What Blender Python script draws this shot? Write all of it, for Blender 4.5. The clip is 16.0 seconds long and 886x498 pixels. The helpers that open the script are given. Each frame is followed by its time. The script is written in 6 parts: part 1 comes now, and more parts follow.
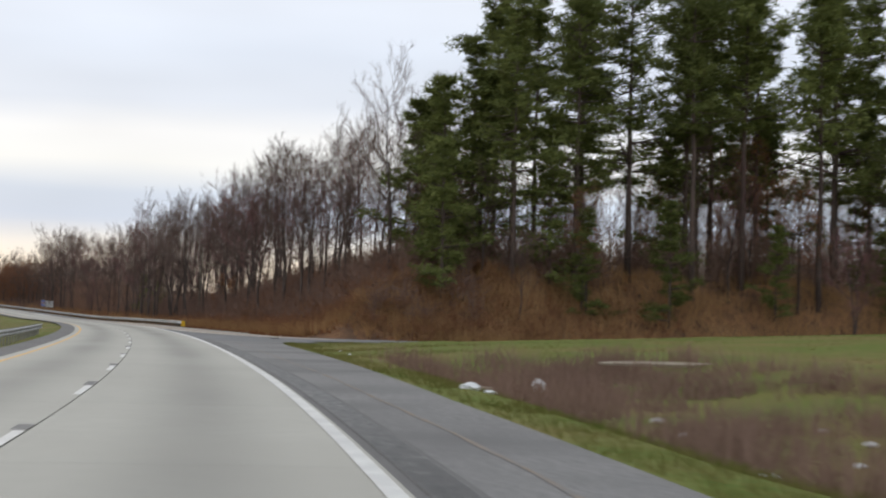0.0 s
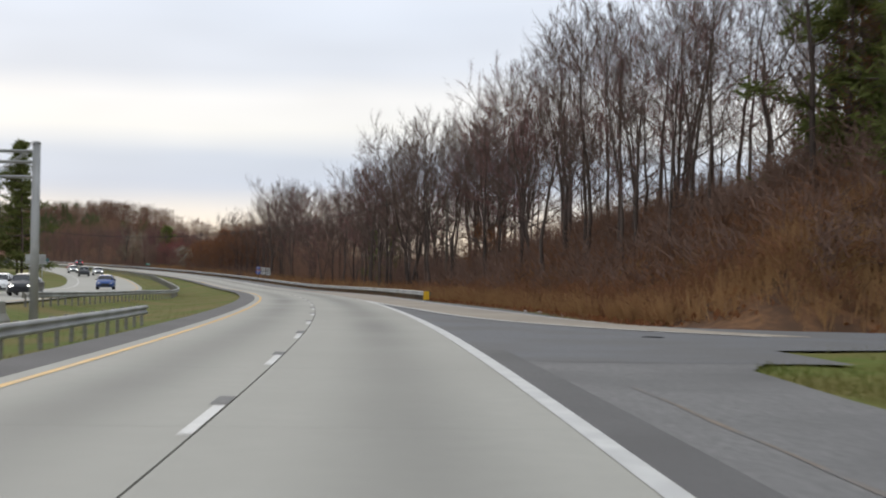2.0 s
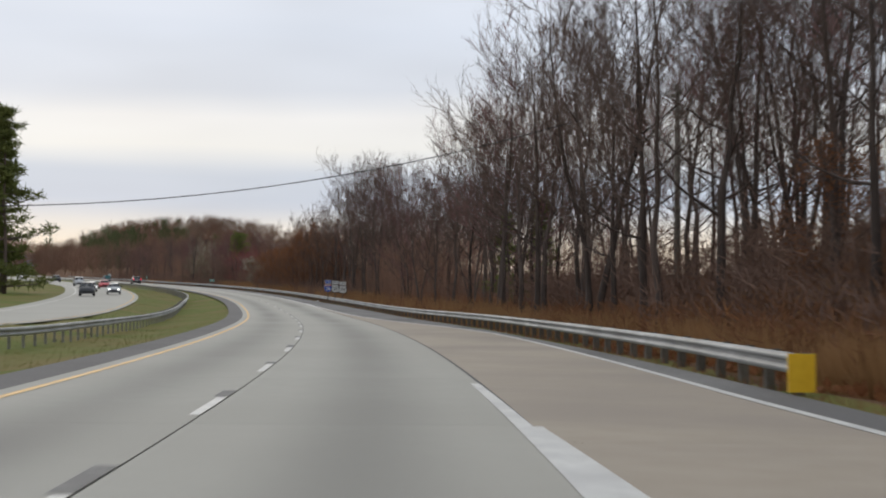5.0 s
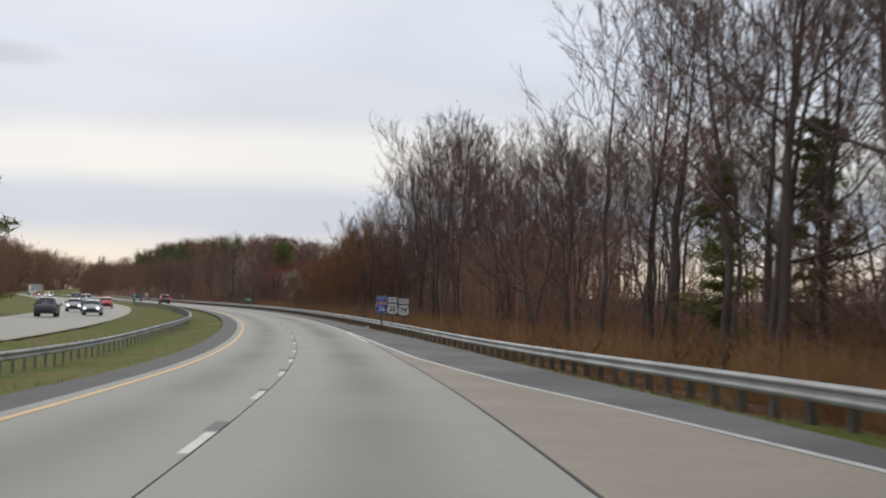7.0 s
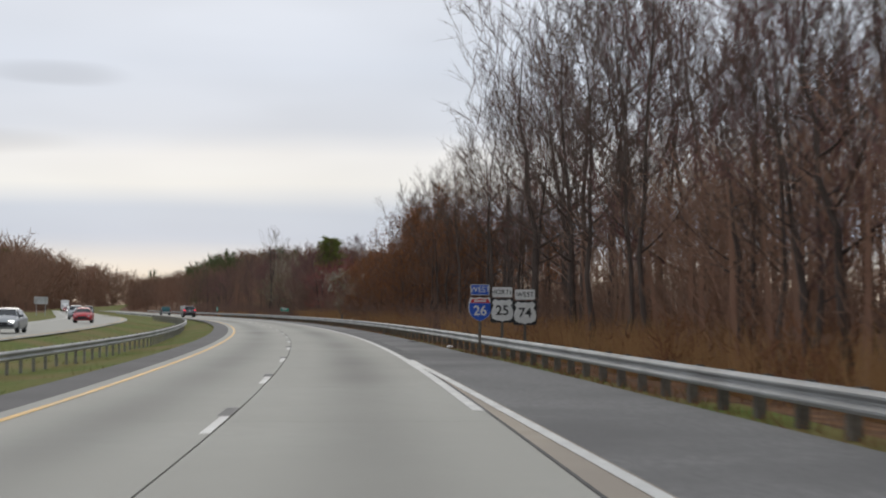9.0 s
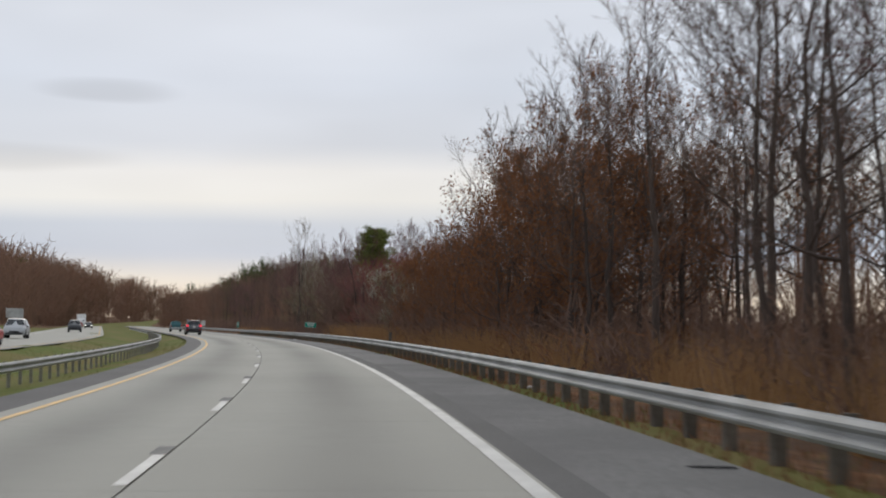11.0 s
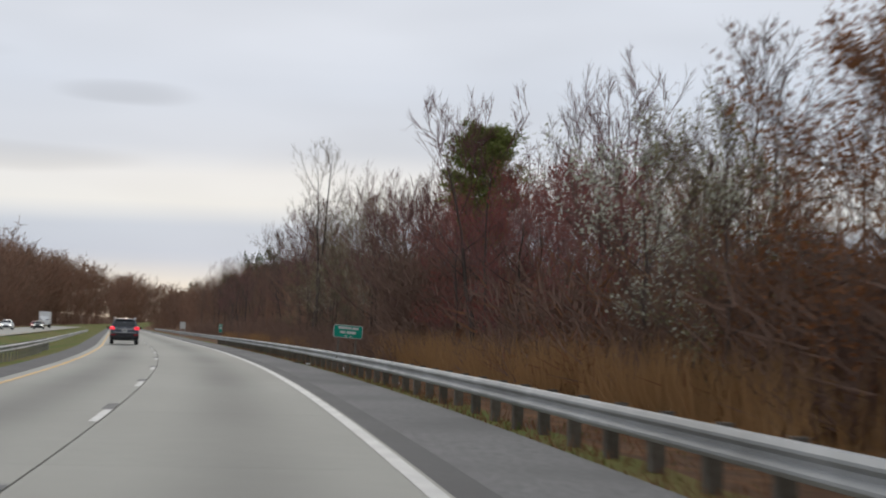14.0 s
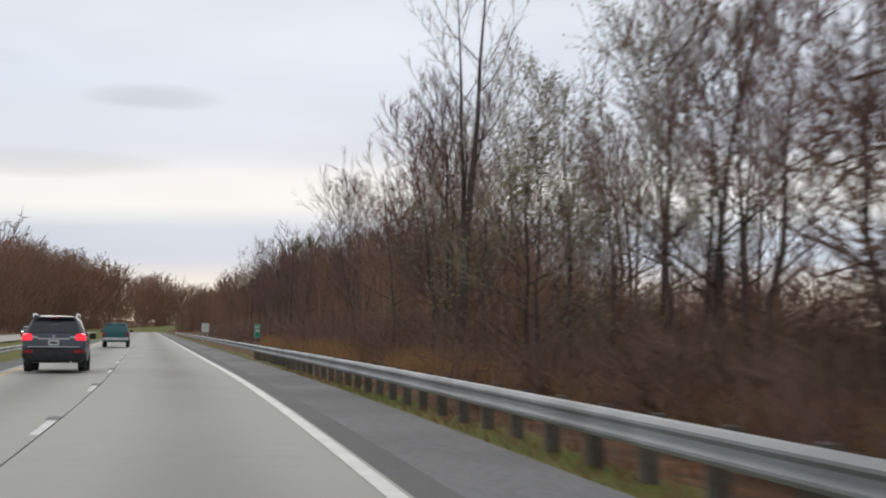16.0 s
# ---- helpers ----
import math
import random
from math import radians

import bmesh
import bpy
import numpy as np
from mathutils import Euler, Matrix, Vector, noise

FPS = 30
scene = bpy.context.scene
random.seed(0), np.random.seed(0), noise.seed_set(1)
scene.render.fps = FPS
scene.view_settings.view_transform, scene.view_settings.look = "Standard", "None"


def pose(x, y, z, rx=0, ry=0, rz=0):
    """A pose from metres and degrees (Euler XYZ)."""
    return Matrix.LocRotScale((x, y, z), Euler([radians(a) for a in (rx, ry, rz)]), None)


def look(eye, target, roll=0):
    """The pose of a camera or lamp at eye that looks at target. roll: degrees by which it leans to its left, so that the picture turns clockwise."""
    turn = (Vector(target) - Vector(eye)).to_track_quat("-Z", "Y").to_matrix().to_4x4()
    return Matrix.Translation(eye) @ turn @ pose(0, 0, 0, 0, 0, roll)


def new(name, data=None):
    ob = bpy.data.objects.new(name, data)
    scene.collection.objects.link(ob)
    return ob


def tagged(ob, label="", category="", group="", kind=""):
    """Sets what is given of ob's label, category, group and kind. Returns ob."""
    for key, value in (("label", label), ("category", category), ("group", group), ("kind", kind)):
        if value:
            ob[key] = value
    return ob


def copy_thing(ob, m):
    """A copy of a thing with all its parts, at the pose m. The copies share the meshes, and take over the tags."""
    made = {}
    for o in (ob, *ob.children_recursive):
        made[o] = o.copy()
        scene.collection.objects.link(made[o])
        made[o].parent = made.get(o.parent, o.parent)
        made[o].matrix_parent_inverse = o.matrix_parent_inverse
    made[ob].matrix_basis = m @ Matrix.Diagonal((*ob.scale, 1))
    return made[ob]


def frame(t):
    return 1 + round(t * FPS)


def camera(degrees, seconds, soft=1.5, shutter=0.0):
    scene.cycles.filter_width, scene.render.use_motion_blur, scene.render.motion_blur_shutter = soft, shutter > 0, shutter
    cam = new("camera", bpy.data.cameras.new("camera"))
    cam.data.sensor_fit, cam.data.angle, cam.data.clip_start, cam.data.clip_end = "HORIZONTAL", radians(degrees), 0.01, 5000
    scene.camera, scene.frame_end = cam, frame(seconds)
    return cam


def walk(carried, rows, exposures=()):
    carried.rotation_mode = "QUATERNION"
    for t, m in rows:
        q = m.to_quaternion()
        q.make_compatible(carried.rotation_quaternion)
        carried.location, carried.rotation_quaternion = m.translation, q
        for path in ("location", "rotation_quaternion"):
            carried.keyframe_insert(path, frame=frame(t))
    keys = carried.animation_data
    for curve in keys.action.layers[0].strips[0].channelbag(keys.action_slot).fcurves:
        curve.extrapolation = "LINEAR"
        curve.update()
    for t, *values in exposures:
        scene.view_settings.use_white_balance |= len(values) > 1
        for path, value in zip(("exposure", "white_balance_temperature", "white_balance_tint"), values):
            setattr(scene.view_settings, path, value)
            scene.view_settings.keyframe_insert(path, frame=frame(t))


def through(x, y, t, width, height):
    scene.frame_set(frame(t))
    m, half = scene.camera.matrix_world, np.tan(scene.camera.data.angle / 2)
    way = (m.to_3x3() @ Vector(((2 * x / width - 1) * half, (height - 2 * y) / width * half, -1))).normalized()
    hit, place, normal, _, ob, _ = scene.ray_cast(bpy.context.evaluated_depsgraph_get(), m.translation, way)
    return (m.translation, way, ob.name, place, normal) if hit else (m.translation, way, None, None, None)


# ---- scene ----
cam = camera(32.79, 16.0, soft=2.0, shutter=0.3)
PATH = [
    (0.0, (0.40, -0.01, 1.37), (1.134, 9.951, 1.849), 1.70),
    (0.5, (-0.62, 13.62, 1.38), (-0.347, 23.612, 1.796), 1.33),
    (1.0, (-1.98, 27.29, 1.35), (-2.236, 37.280, 1.683), 1.17),
    (1.5, (-3.43, 40.95, 1.41), (-4.150, 50.919, 1.670), 0.99),
    (2.0, (-5.07, 54.55, 1.37), (-5.895, 64.515, 1.578), 0.80),
    (2.5, (-6.76, 68.03, 1.36), (-7.533, 77.993, 1.635), 1.15),
    (3.0, (-8.41, 81.36, 1.40), (-9.210, 91.315, 1.835), -0.12),
    (3.5, (-10.15, 94.54, 1.43), (-11.152, 104.477, 1.878), 0.42),
    (4.0, (-12.10, 107.59, 1.38), (-13.430, 117.495, 1.713), 0.69),
    (4.2, (-12.91, 112.80, 1.37), (-14.358, 122.687, 1.660), 0.48),
    (4.9, (-15.76, 131.09, 1.37), (-17.351, 140.953, 1.688), 0.46),
    (5.6, (-19.19, 149.27, 1.38), (-20.915, 159.116, 1.725), 0.45),
    (6.3, (-23.33, 167.30, 1.38), (-25.200, 177.113, 1.758), 0.43),
    (6.5, (-24.54, 172.45, 1.37), (-26.479, 182.248, 1.771), 0.75),
    (7.0, (-27.71, 185.28, 1.39), (-29.757, 195.056, 1.872), 1.02),
    (7.5, (-31.11, 198.06, 1.39), (-33.298, 207.804, 1.871), 0.66),
    (8.0, (-34.61, 210.79, 1.35), (-36.920, 220.513, 1.821), 0.52),
    (8.2, (-36.03, 215.89, 1.39), (-38.380, 225.597, 1.861), 0.49),
    (8.9, (-40.98, 233.72, 1.42), (-43.425, 243.406, 1.966), 0.17),
    (9.6, (-46.47, 251.40, 1.62), (-49.009, 261.058, 2.250), -0.14),
    (10.3, (-52.22, 269.02, 1.89), (-54.854, 278.653, 2.588), -0.45),
    (10.5, (-53.87, 274.07, 1.99), (-56.542, 283.691, 2.675), -0.38),
    (11.0, (-58.13, 286.68, 2.20), (-60.903, 296.275, 2.866), 0.28),
    (11.5, (-62.58, 299.23, 2.37), (-65.460, 308.794, 3.046), 0.21),
    (12.0, (-67.31, 311.75, 2.61), (-70.310, 321.273, 3.342), 0.52),
    (12.5, (-72.28, 324.26, 2.83), (-75.428, 333.732, 3.611), 0.03),
    (13.0, (-77.38, 336.77, 3.06), (-80.688, 346.183, 3.841), 0.65),
    (13.5, (-82.57, 349.13, 3.24), (-85.829, 358.564, 3.983), 0.91),
    (14.0, (-87.84, 361.29, 3.47), (-90.708, 370.852, 4.190), 1.50),
    (14.5, (-93.27, 373.33, 3.71), (-95.951, 382.945, 4.432), 1.03),
    (15.0, (-98.79, 385.32, 3.94), (-101.566, 394.913, 4.660), 1.51),
    (15.5, (-104.52, 397.37, 4.08), (-107.411, 406.924, 4.798), 1.20),
    (16.0, (-110.62, 409.44, 4.37), (-113.674, 418.944, 5.064), 0.18),
]
walk(cam, [(t, look(e, g, r)) for t, e, g, r in PATH], [(0, 0.2), (2.5, 0.15), (4, 0.05), (7, 0), (10.5, -0.08), (13.5, -0.12), (15, -0.02), (16, 0.05)])

# ---- world and sun: a bright overcast evening, the sun low behind cloud ahead ----
SUN_AZ, SUN_EL = radians(24), radians(9)     # left of +y, above the horizon
world = bpy.data.worlds.new("world")
scene.world = world
world.use_nodes = True
wn, wl = world.node_tree.nodes, world.node_tree.links
wn.clear()


def wnode(kind, **values):
    n = wn.new(kind)
    for k, v in values.items():
        n.inputs[k].default_value = v
    return n


w_out = wn.new("ShaderNodeOutputWorld")
w_bg = wnode("ShaderNodeBackground", Strength=0.1)
w_sky = wn.new("ShaderNodeTexSky")
w_sky.sky_type = "NISHITA"
w_sky.sun_disc = False
w_sky.sun_elevation, w_sky.sun_rotation = SUN_EL, -SUN_AZ
w_tc = wn.new("ShaderNodeTexCoord")
w_sep = wn.new("ShaderNodeSeparateXYZ")
wl.new(w_tc.outputs["Generated"], w_sep.inputs[0])
# long flat cloud sheets: noise squeezed in height, added to the elevation
w_map = wn.new("ShaderNodeMapping")
w_map.inputs["Scale"].default_value = (1.6, 1.6, 12.0)
wl.new(w_tc.outputs["Generated"], w_map.inputs[0])
w_noise = wnode("ShaderNodeTexNoise", Scale=1.6, Detail=3.0, Roughness=0.5)
wl.new(w_map.outputs[0], w_noise.inputs["Vector"])
w_off = wn.new("ShaderNodeMath")
w_off.operation = "MULTIPLY_ADD"
w_off.inputs[1].default_value, w_off.inputs[2].default_value = 0.022, -0.011
wl.new(w_noise.outputs["Fac"], w_off.inputs[0])
w_el = wn.new("ShaderNodeMath")
w_el.operation = "ADD"
wl.new(w_sep.outputs["Z"], w_el.inputs[0])
wl.new(w_off.outputs[0], w_el.inputs[1])
w_ramp = wn.new("ShaderNodeValToRGB")
cr = w_ramp.color_ramp
stops = [(0.0, (8.2, 6.6, 5.2)), (0.028, (9.2, 7.9, 6.5)), (0.045, (8.3, 7.9, 7.5)), (0.060, (5.7, 6.3, 7.5)),
         (0.080, (6.0, 6.6, 7.7)), (0.097, (8.6, 8.6, 8.6)), (0.118, (8.5, 8.5, 8.7)), (0.135, (6.9, 7.3, 8.2)),
         (0.17, (7.0, 7.55, 8.7)), (0.215, (7.6, 8.05, 9.1)), (0.5, (7.2, 7.65, 8.6)), (1.0, (6.8, 7.2, 8.0))]
while len(cr.elements) < len(stops):
    cr.elements.new(0.5)
for e, (p, c) in zip(cr.elements, stops):
    e.position, e.color = p, (c[0] / 10, c[1] / 10, c[2] / 10.2, 1)
wl.new(w_el.outputs[0], w_ramp.inputs[0])
w_gain = wn.new("ShaderNodeVectorMath")
w_gain.operation = "SCALE"
w_gain.inputs["Scale"].default_value = 9.8
wl.new(w_ramp.outputs[0], w_gain.inputs[0])
# small darker puffs higher up
w_map2 = wn.new("ShaderNodeMapping")
w_map2.inputs["Scale"].default_value = (4.0, 4.0, 16.0)
wl.new(w_tc.outputs["Generated"], w_map2.inputs[0])
w_noise2 = wnode("ShaderNodeTexNoise", Scale=1.3, Detail=2.0)
wl.new(w_map2.outputs[0], w_noise2.inputs["Vector"])
w_puff = wn.new("ShaderNodeMapRange")
for k, v in (("From Min", 0.35), ("From Max", 0.75), ("To Min", 1.04), ("To Max", 0.93)):
    w_puff.inputs[k].default_value = v
wl.new(w_noise2.outputs["Fac"], w_puff.inputs["Value"])
w_gain2 = wn.new("ShaderNodeVectorMath")
w_gain2.operation = "SCALE"
wl.new(w_gain.outputs[0], w_gain2.inputs[0])
wl.new(w_puff.outputs[0], w_gain2.inputs["Scale"])
# two long grey clouds ahead, left of the road
for c_az, c_el, c_w, c_h, c_dark in ((118.8, 9.4, 0.036, 0.0050, 0.15), (122.5, 7.2, 0.060, 0.0075, 0.13), (126.5, 10.6, 0.05, 0.006, 0.07)):
    w_dot = wn.new("ShaderNodeVectorMath")
    w_dot.operation = "DOT_PRODUCT"
    w_dot.inputs[1].default_value = (-math.sin(radians(c_az)), math.cos(radians(c_az)), 0)
    wl.new(w_tc.outputs["Generated"], w_dot.inputs[0])
    w_ahead = wn.new("ShaderNodeVectorMath")
    w_ahead.operation = "DOT_PRODUCT"
    w_ahead.inputs[1].default_value = (math.cos(radians(c_az)), math.sin(radians(c_az)), 0)
    wl.new(w_tc.outputs["Generated"], w_ahead.inputs[0])
    w_rise = wn.new("ShaderNodeMath")
    w_rise.operation = "SUBTRACT"
    w_rise.inputs[1].default_value = math.sin(radians(c_el))
    wl.new(w_el.outputs[0], w_rise.inputs[0])
    w_fac = None
    for sock, wide in ((w_dot.outputs["Value"], c_w), (w_rise.outputs[0], c_h)):
        w_sq = wn.new("ShaderNodeMath")
        w_sq.operation = "DIVIDE"
        w_sq.inputs[1].default_value = wide
        wl.new(sock, w_sq.inputs[0])
        w_pow = wn.new("ShaderNodeMath")
        w_pow.operation = "MULTIPLY"
        wl.new(w_sq.outputs[0], w_pow.inputs[0])
        wl.new(w_sq.outputs[0], w_pow.inputs[1])
        if w_fac is None:
            w_fac = w_pow
        else:
            w_sum = wn.new("ShaderNodeMath")
            wl.new(w_fac.outputs[0], w_sum.inputs[0])
            wl.new(w_pow.outputs[0], w_sum.inputs[1])
            w_fac = w_sum
    w_soft = wn.new("ShaderNodeMapRange")
    w_soft.interpolation_type = "SMOOTHSTEP"
    for k, v in (("From Min", 0.0), ("From Max", 2.2), ("To Min", 1.0 - c_dark), ("To Max", 1.0)):
        w_soft.inputs[k].default_value = v
    wl.new(w_fac.outputs[0], w_soft.inputs["Value"])
    w_front = wn.new("ShaderNodeMath")
    w_front.operation = "LESS_THAN"
    w_front.inputs[1].default_value = 0.0
    wl.new(w_ahead.outputs["Value"], w_front.inputs[0])
    w_most = wn.new("ShaderNodeMath")
    w_most.operation = "MAXIMUM"
    wl.new(w_soft.outputs[0], w_most.inputs[0])
    wl.new(w_front.outputs[0], w_most.inputs[1])
    w_gain3 = wn.new("ShaderNodeVectorMath")
    w_gain3.operation = "SCALE"
    wl.new(w_gain2.outputs[0], w_gain3.inputs[0])
    wl.new(w_most.outputs[0], w_gain3.inputs["Scale"])
    w_gain2 = w_gain3
# the open sky shines through the cloud a little
w_mix = wn.new("ShaderNodeMix")
w_mix.data_type = "RGBA"
w_mix.inputs["Factor"].default_value = 0.985
wl.new(w_sky.outputs[0], w_mix.inputs["A"])
wl.new(w_gain2.outputs[0], w_mix.inputs["B"])
wl.new(w_mix.outputs["Result"], w_bg.inputs["Color"])
wl.new(w_bg.outputs[0], w_out.inputs[0])

sun = new("sun", bpy.data.lights.new("sun", "SUN"))
sun.data.energy, sun.data.angle, sun.data.color = 0.5, radians(25), (1.0, 0.9, 0.78)
sun.matrix_world = look((0, 0, 60), (60 * math.sin(SUN_AZ) , -60 * math.cos(SUN_AZ), 60 - 60 * math.tan(SUN_EL + radians(12))))


# ---- materials ----
def mat(name, c1, c2, scale=3.0, rough=0.85, metal=0.0, bump=0.0, bump_scale=None, c3=None, scale3=0.2, vary=0.0, spec=0.3, detail=6.0, stretch=(1, 1, 1)):
    """Two colours mixed by fine noise, a third by broad noise, per-object variation, bump."""
    m = bpy.data.materials.new(name)
    m.use_nodes = True
    n, l = m.node_tree.nodes, m.node_tree.links
    b = n["Principled BSDF"]
    b.inputs["Roughness"].default_value, b.inputs["Metallic"].default_value = rough, metal
    b.inputs["Specular IOR Level"].default_value = spec
    tc, mp = n.new("ShaderNodeTexCoord"), n.new("ShaderNodeMapping")
    mp.inputs["Scale"].default_value = stretch
    l.new(tc.outputs["Object"], mp.inputs[0])
    tx = n.new("ShaderNodeTexNoise")
    tx.inputs["Scale"].default_value, tx.inputs["Detail"].default_value = scale, detail
    l.new(mp.outputs[0], tx.inputs["Vector"])
    sharp = n.new("ShaderNodeMapRange")
    sharp.inputs["From Min"].default_value, sharp.inputs["From Max"].default_value = 0.32, 0.68
    l.new(tx.outputs["Fac"], sharp.inputs["Value"])
    mx = n.new("ShaderNodeMix")
    mx.data_type = "RGBA"
    mx.inputs["A"].default_value, mx.inputs["B"].default_value = (*c1, 1), (*c2, 1)
    l.new(sharp.outputs[0], mx.inputs["Factor"])
    out = mx.outputs["Result"]
    if c3:
        t3 = n.new("ShaderNodeTexNoise")
        t3.inputs["Scale"].default_value, t3.inputs["Detail"].default_value = scale3, 4.0
        l.new(mp.outputs[0], t3.inputs["Vector"])
        s3 = n.new("ShaderNodeMapRange")
        s3.inputs["From Min"].default_value, s3.inputs["From Max"].default_value = 0.42, 0.62
        l.new(t3.outputs["Fac"], s3.inputs["Value"])
        m3 = n.new("ShaderNodeMix")
        m3.data_type = "RGBA"
        m3.inputs["B"].default_value = (*c3, 1)
        l.new(out, m3.inputs["A"])
        l.new(s3.outputs[0], m3.inputs["Factor"])
        out = m3.outputs["Result"]
    if vary:
        oi, hs = n.new("ShaderNodeObjectInfo"), n.new("ShaderNodeHueSaturation")
        mr = n.new("ShaderNodeMapRange")
        mr.inputs["To Min"].default_value, mr.inputs["To Max"].default_value = 1 - vary, 1 + vary
        l.new(oi.outputs["Random"], mr.inputs["Value"])
        l.new(mr.outputs[0], hs.inputs["Value"])
        l.new(out, hs.inputs["Color"])
        out = hs.outputs["Color"]
    l.new(out, b.inputs["Base Color"])
    if bump:
        tb, bp = n.new("ShaderNodeTexNoise"), n.new("ShaderNodeBump")
        tb.inputs["Scale"].default_value, tb.inputs["Detail"].default_value = bump_scale or scale * 4, 5.0
        l.new(tc.outputs["Object"], tb.inputs["Vector"])
        bp.inputs["Strength"].default_value, bp.inputs["Distance"].default_value = bump, 0.02
        l.new(tb.outputs["Fac"], bp.inputs["Height"])
        l.new(bp.outputs[0], b.inputs["Normal"])
    return m


def leaf_mat(name, c1, c2, c3=None, rough=0.9, scale=1.2, through=0.0):
    """Plant matter: colour varies piece by piece."""
    m = bpy.data.materials.new(name)
    m.use_nodes = True
    n, l = m.node_tree.nodes, m.node_tree.links
    b = n["Principled BSDF"]
    b.inputs["Roughness"].default_value, b.inputs["Specular IOR Level"].default_value = rough, 0.15
    g, r = n.new("ShaderNodeNewGeometry"), n.new("ShaderNodeValToRGB")
    r.color_ramp.elements[0].color, r.color_ramp.elements[1].color = (*c1, 1), (*c2, 1)
    if c3:
        e = r.color_ramp.elements.new(0.8)
        e.color = (*c3, 1)
    tc, tx = n.new("ShaderNodeTexCoord"), n.new("ShaderNodeTexNoise")
    tx.inputs["Scale"].default_value = scale
    l.new(tc.outputs["Object"], tx.inputs["Vector"])
    ad = n.new("ShaderNodeMath")
    ad.operation = "MULTIPLY_ADD"
    ad.inputs[1].default_value = 0.5
    md = n.new("ShaderNodeMath")
    md.operation = "MULTIPLY_ADD"
    md.inputs[1].default_value, md.inputs[2].default_value = 1.3, -0.4
    l.new(g.outputs["Random Per Island"], ad.inputs[0])
    l.new(tx.outputs["Fac"], md.inputs[0])
    l.new(md.outputs[0], ad.inputs[2])
    l.new(ad.outputs[0], r.inputs[0])
    oi, hs, mr = n.new("ShaderNodeObjectInfo"), n.new("ShaderNodeHueSaturation"), n.new("ShaderNodeMapRange")
    mr.inputs["To Min"].default_value, mr.inputs["To Max"].default_value = 0.8, 1.2
    l.new(oi.outputs["Random"], mr.inputs["Value"])
    l.new(mr.outputs[0], hs.inputs["Value"])
    l.new(r.outputs[0], hs.inputs["Color"])
    l.new(hs.outputs[0], b.inputs["Base Color"])
    if through:                                   # thin leaves let some light through
        tr, ms = n.new("ShaderNodeBsdfTranslucent"), n.new("ShaderNodeMixShader")
        ms.inputs[0].default_value = through
        l.new(hs.outputs[0], tr.inputs["Color"])
        l.new(b.outputs[0], ms.inputs[1])
        l.new(tr.outputs[0], ms.inputs[2])
        l.new(ms.outputs[0], n["Material Output"].inputs["Surface"])
    return m


M_CONC = mat("concrete", (0.425, 0.41, 0.36), (0.447, 0.432, 0.378), 2.4, 0.85, bump=0.15, bump_scale=60, c3=(0.415, 0.398, 0.348), scale3=0.12, vary=0.02, spec=0.2)
M_CONC_TAN = mat("tan_concrete", (0.395, 0.335, 0.262), (0.425, 0.365, 0.292), 1.6, 0.8, bump=0.15, bump_scale=60, c3=(0.35, 0.30, 0.245), scale3=0.15, vary=0.02, spec=0.2)


def lane_wear(m, middles, width, depth):
    """Darker oil-stained band down the middle of each lane, broken up by noise along the road."""
    n, l = m.node_tree.nodes, m.node_tree.links
    b = n["Principled BSDF"]
    src = b.inputs["Base Color"].links[0].from_socket
    at = n.new("ShaderNodeAttribute")
    at.attribute_name = "across"
    total = None
    for mid in middles:
        sub = n.new("ShaderNodeMath")
        sub.operation = "SUBTRACT"
        sub.inputs[1].default_value = mid
        ab = n.new("ShaderNodeMath")
        ab.operation = "ABSOLUTE"
        mr = n.new("ShaderNodeMapRange")
        mr.interpolation_type = "SMOOTHSTEP"
        for k, v in (("From Min", 0.0), ("From Max", width), ("To Min", 1.0), ("To Max", 0.0)):
            mr.inputs[k].default_value = v
        l.new(at.outputs["Fac"], sub.inputs[0])
        l.new(sub.outputs[0], ab.inputs[0])
        l.new(ab.outputs[0], mr.inputs["Value"])
        if total is None:
            total = mr.outputs[0]
        else:
            ad = n.new("ShaderNodeMath")
            ad.operation = "MAXIMUM"
            l.new(total, ad.inputs[0])
            l.new(mr.outputs[0], ad.inputs[1])
            total = ad.outputs[0]
    tc, tx = n.new("ShaderNodeTexCoord"), n.new("ShaderNodeTexNoise")
    tx.inputs["Scale"].default_value = 0.07
    l.new(tc.outputs["Object"], tx.inputs["Vector"])
    mu = n.new("ShaderNodeMath")
    mu.operation = "MULTIPLY"
    l.new(total, mu.inputs[0])
    l.new(tx.outputs["Fac"], mu.inputs[1])
    fac = n.new("ShaderNodeMath")
    fac.operation = "MULTIPLY"
    fac.inputs[1].default_value = depth
    l.new(mu.outputs[0], fac.inputs[0])
    mx = n.new("ShaderNodeMix")
    mx.data_type = "RGBA"
    mx.inputs["B"].default_value = (0.17, 0.165, 0.15, 1)
    l.new(src, mx.inputs["A"])
    l.new(fac.outputs[0], mx.inputs["Factor"])
    l.new(mx.outputs["Result"], b.inputs["Base Color"])


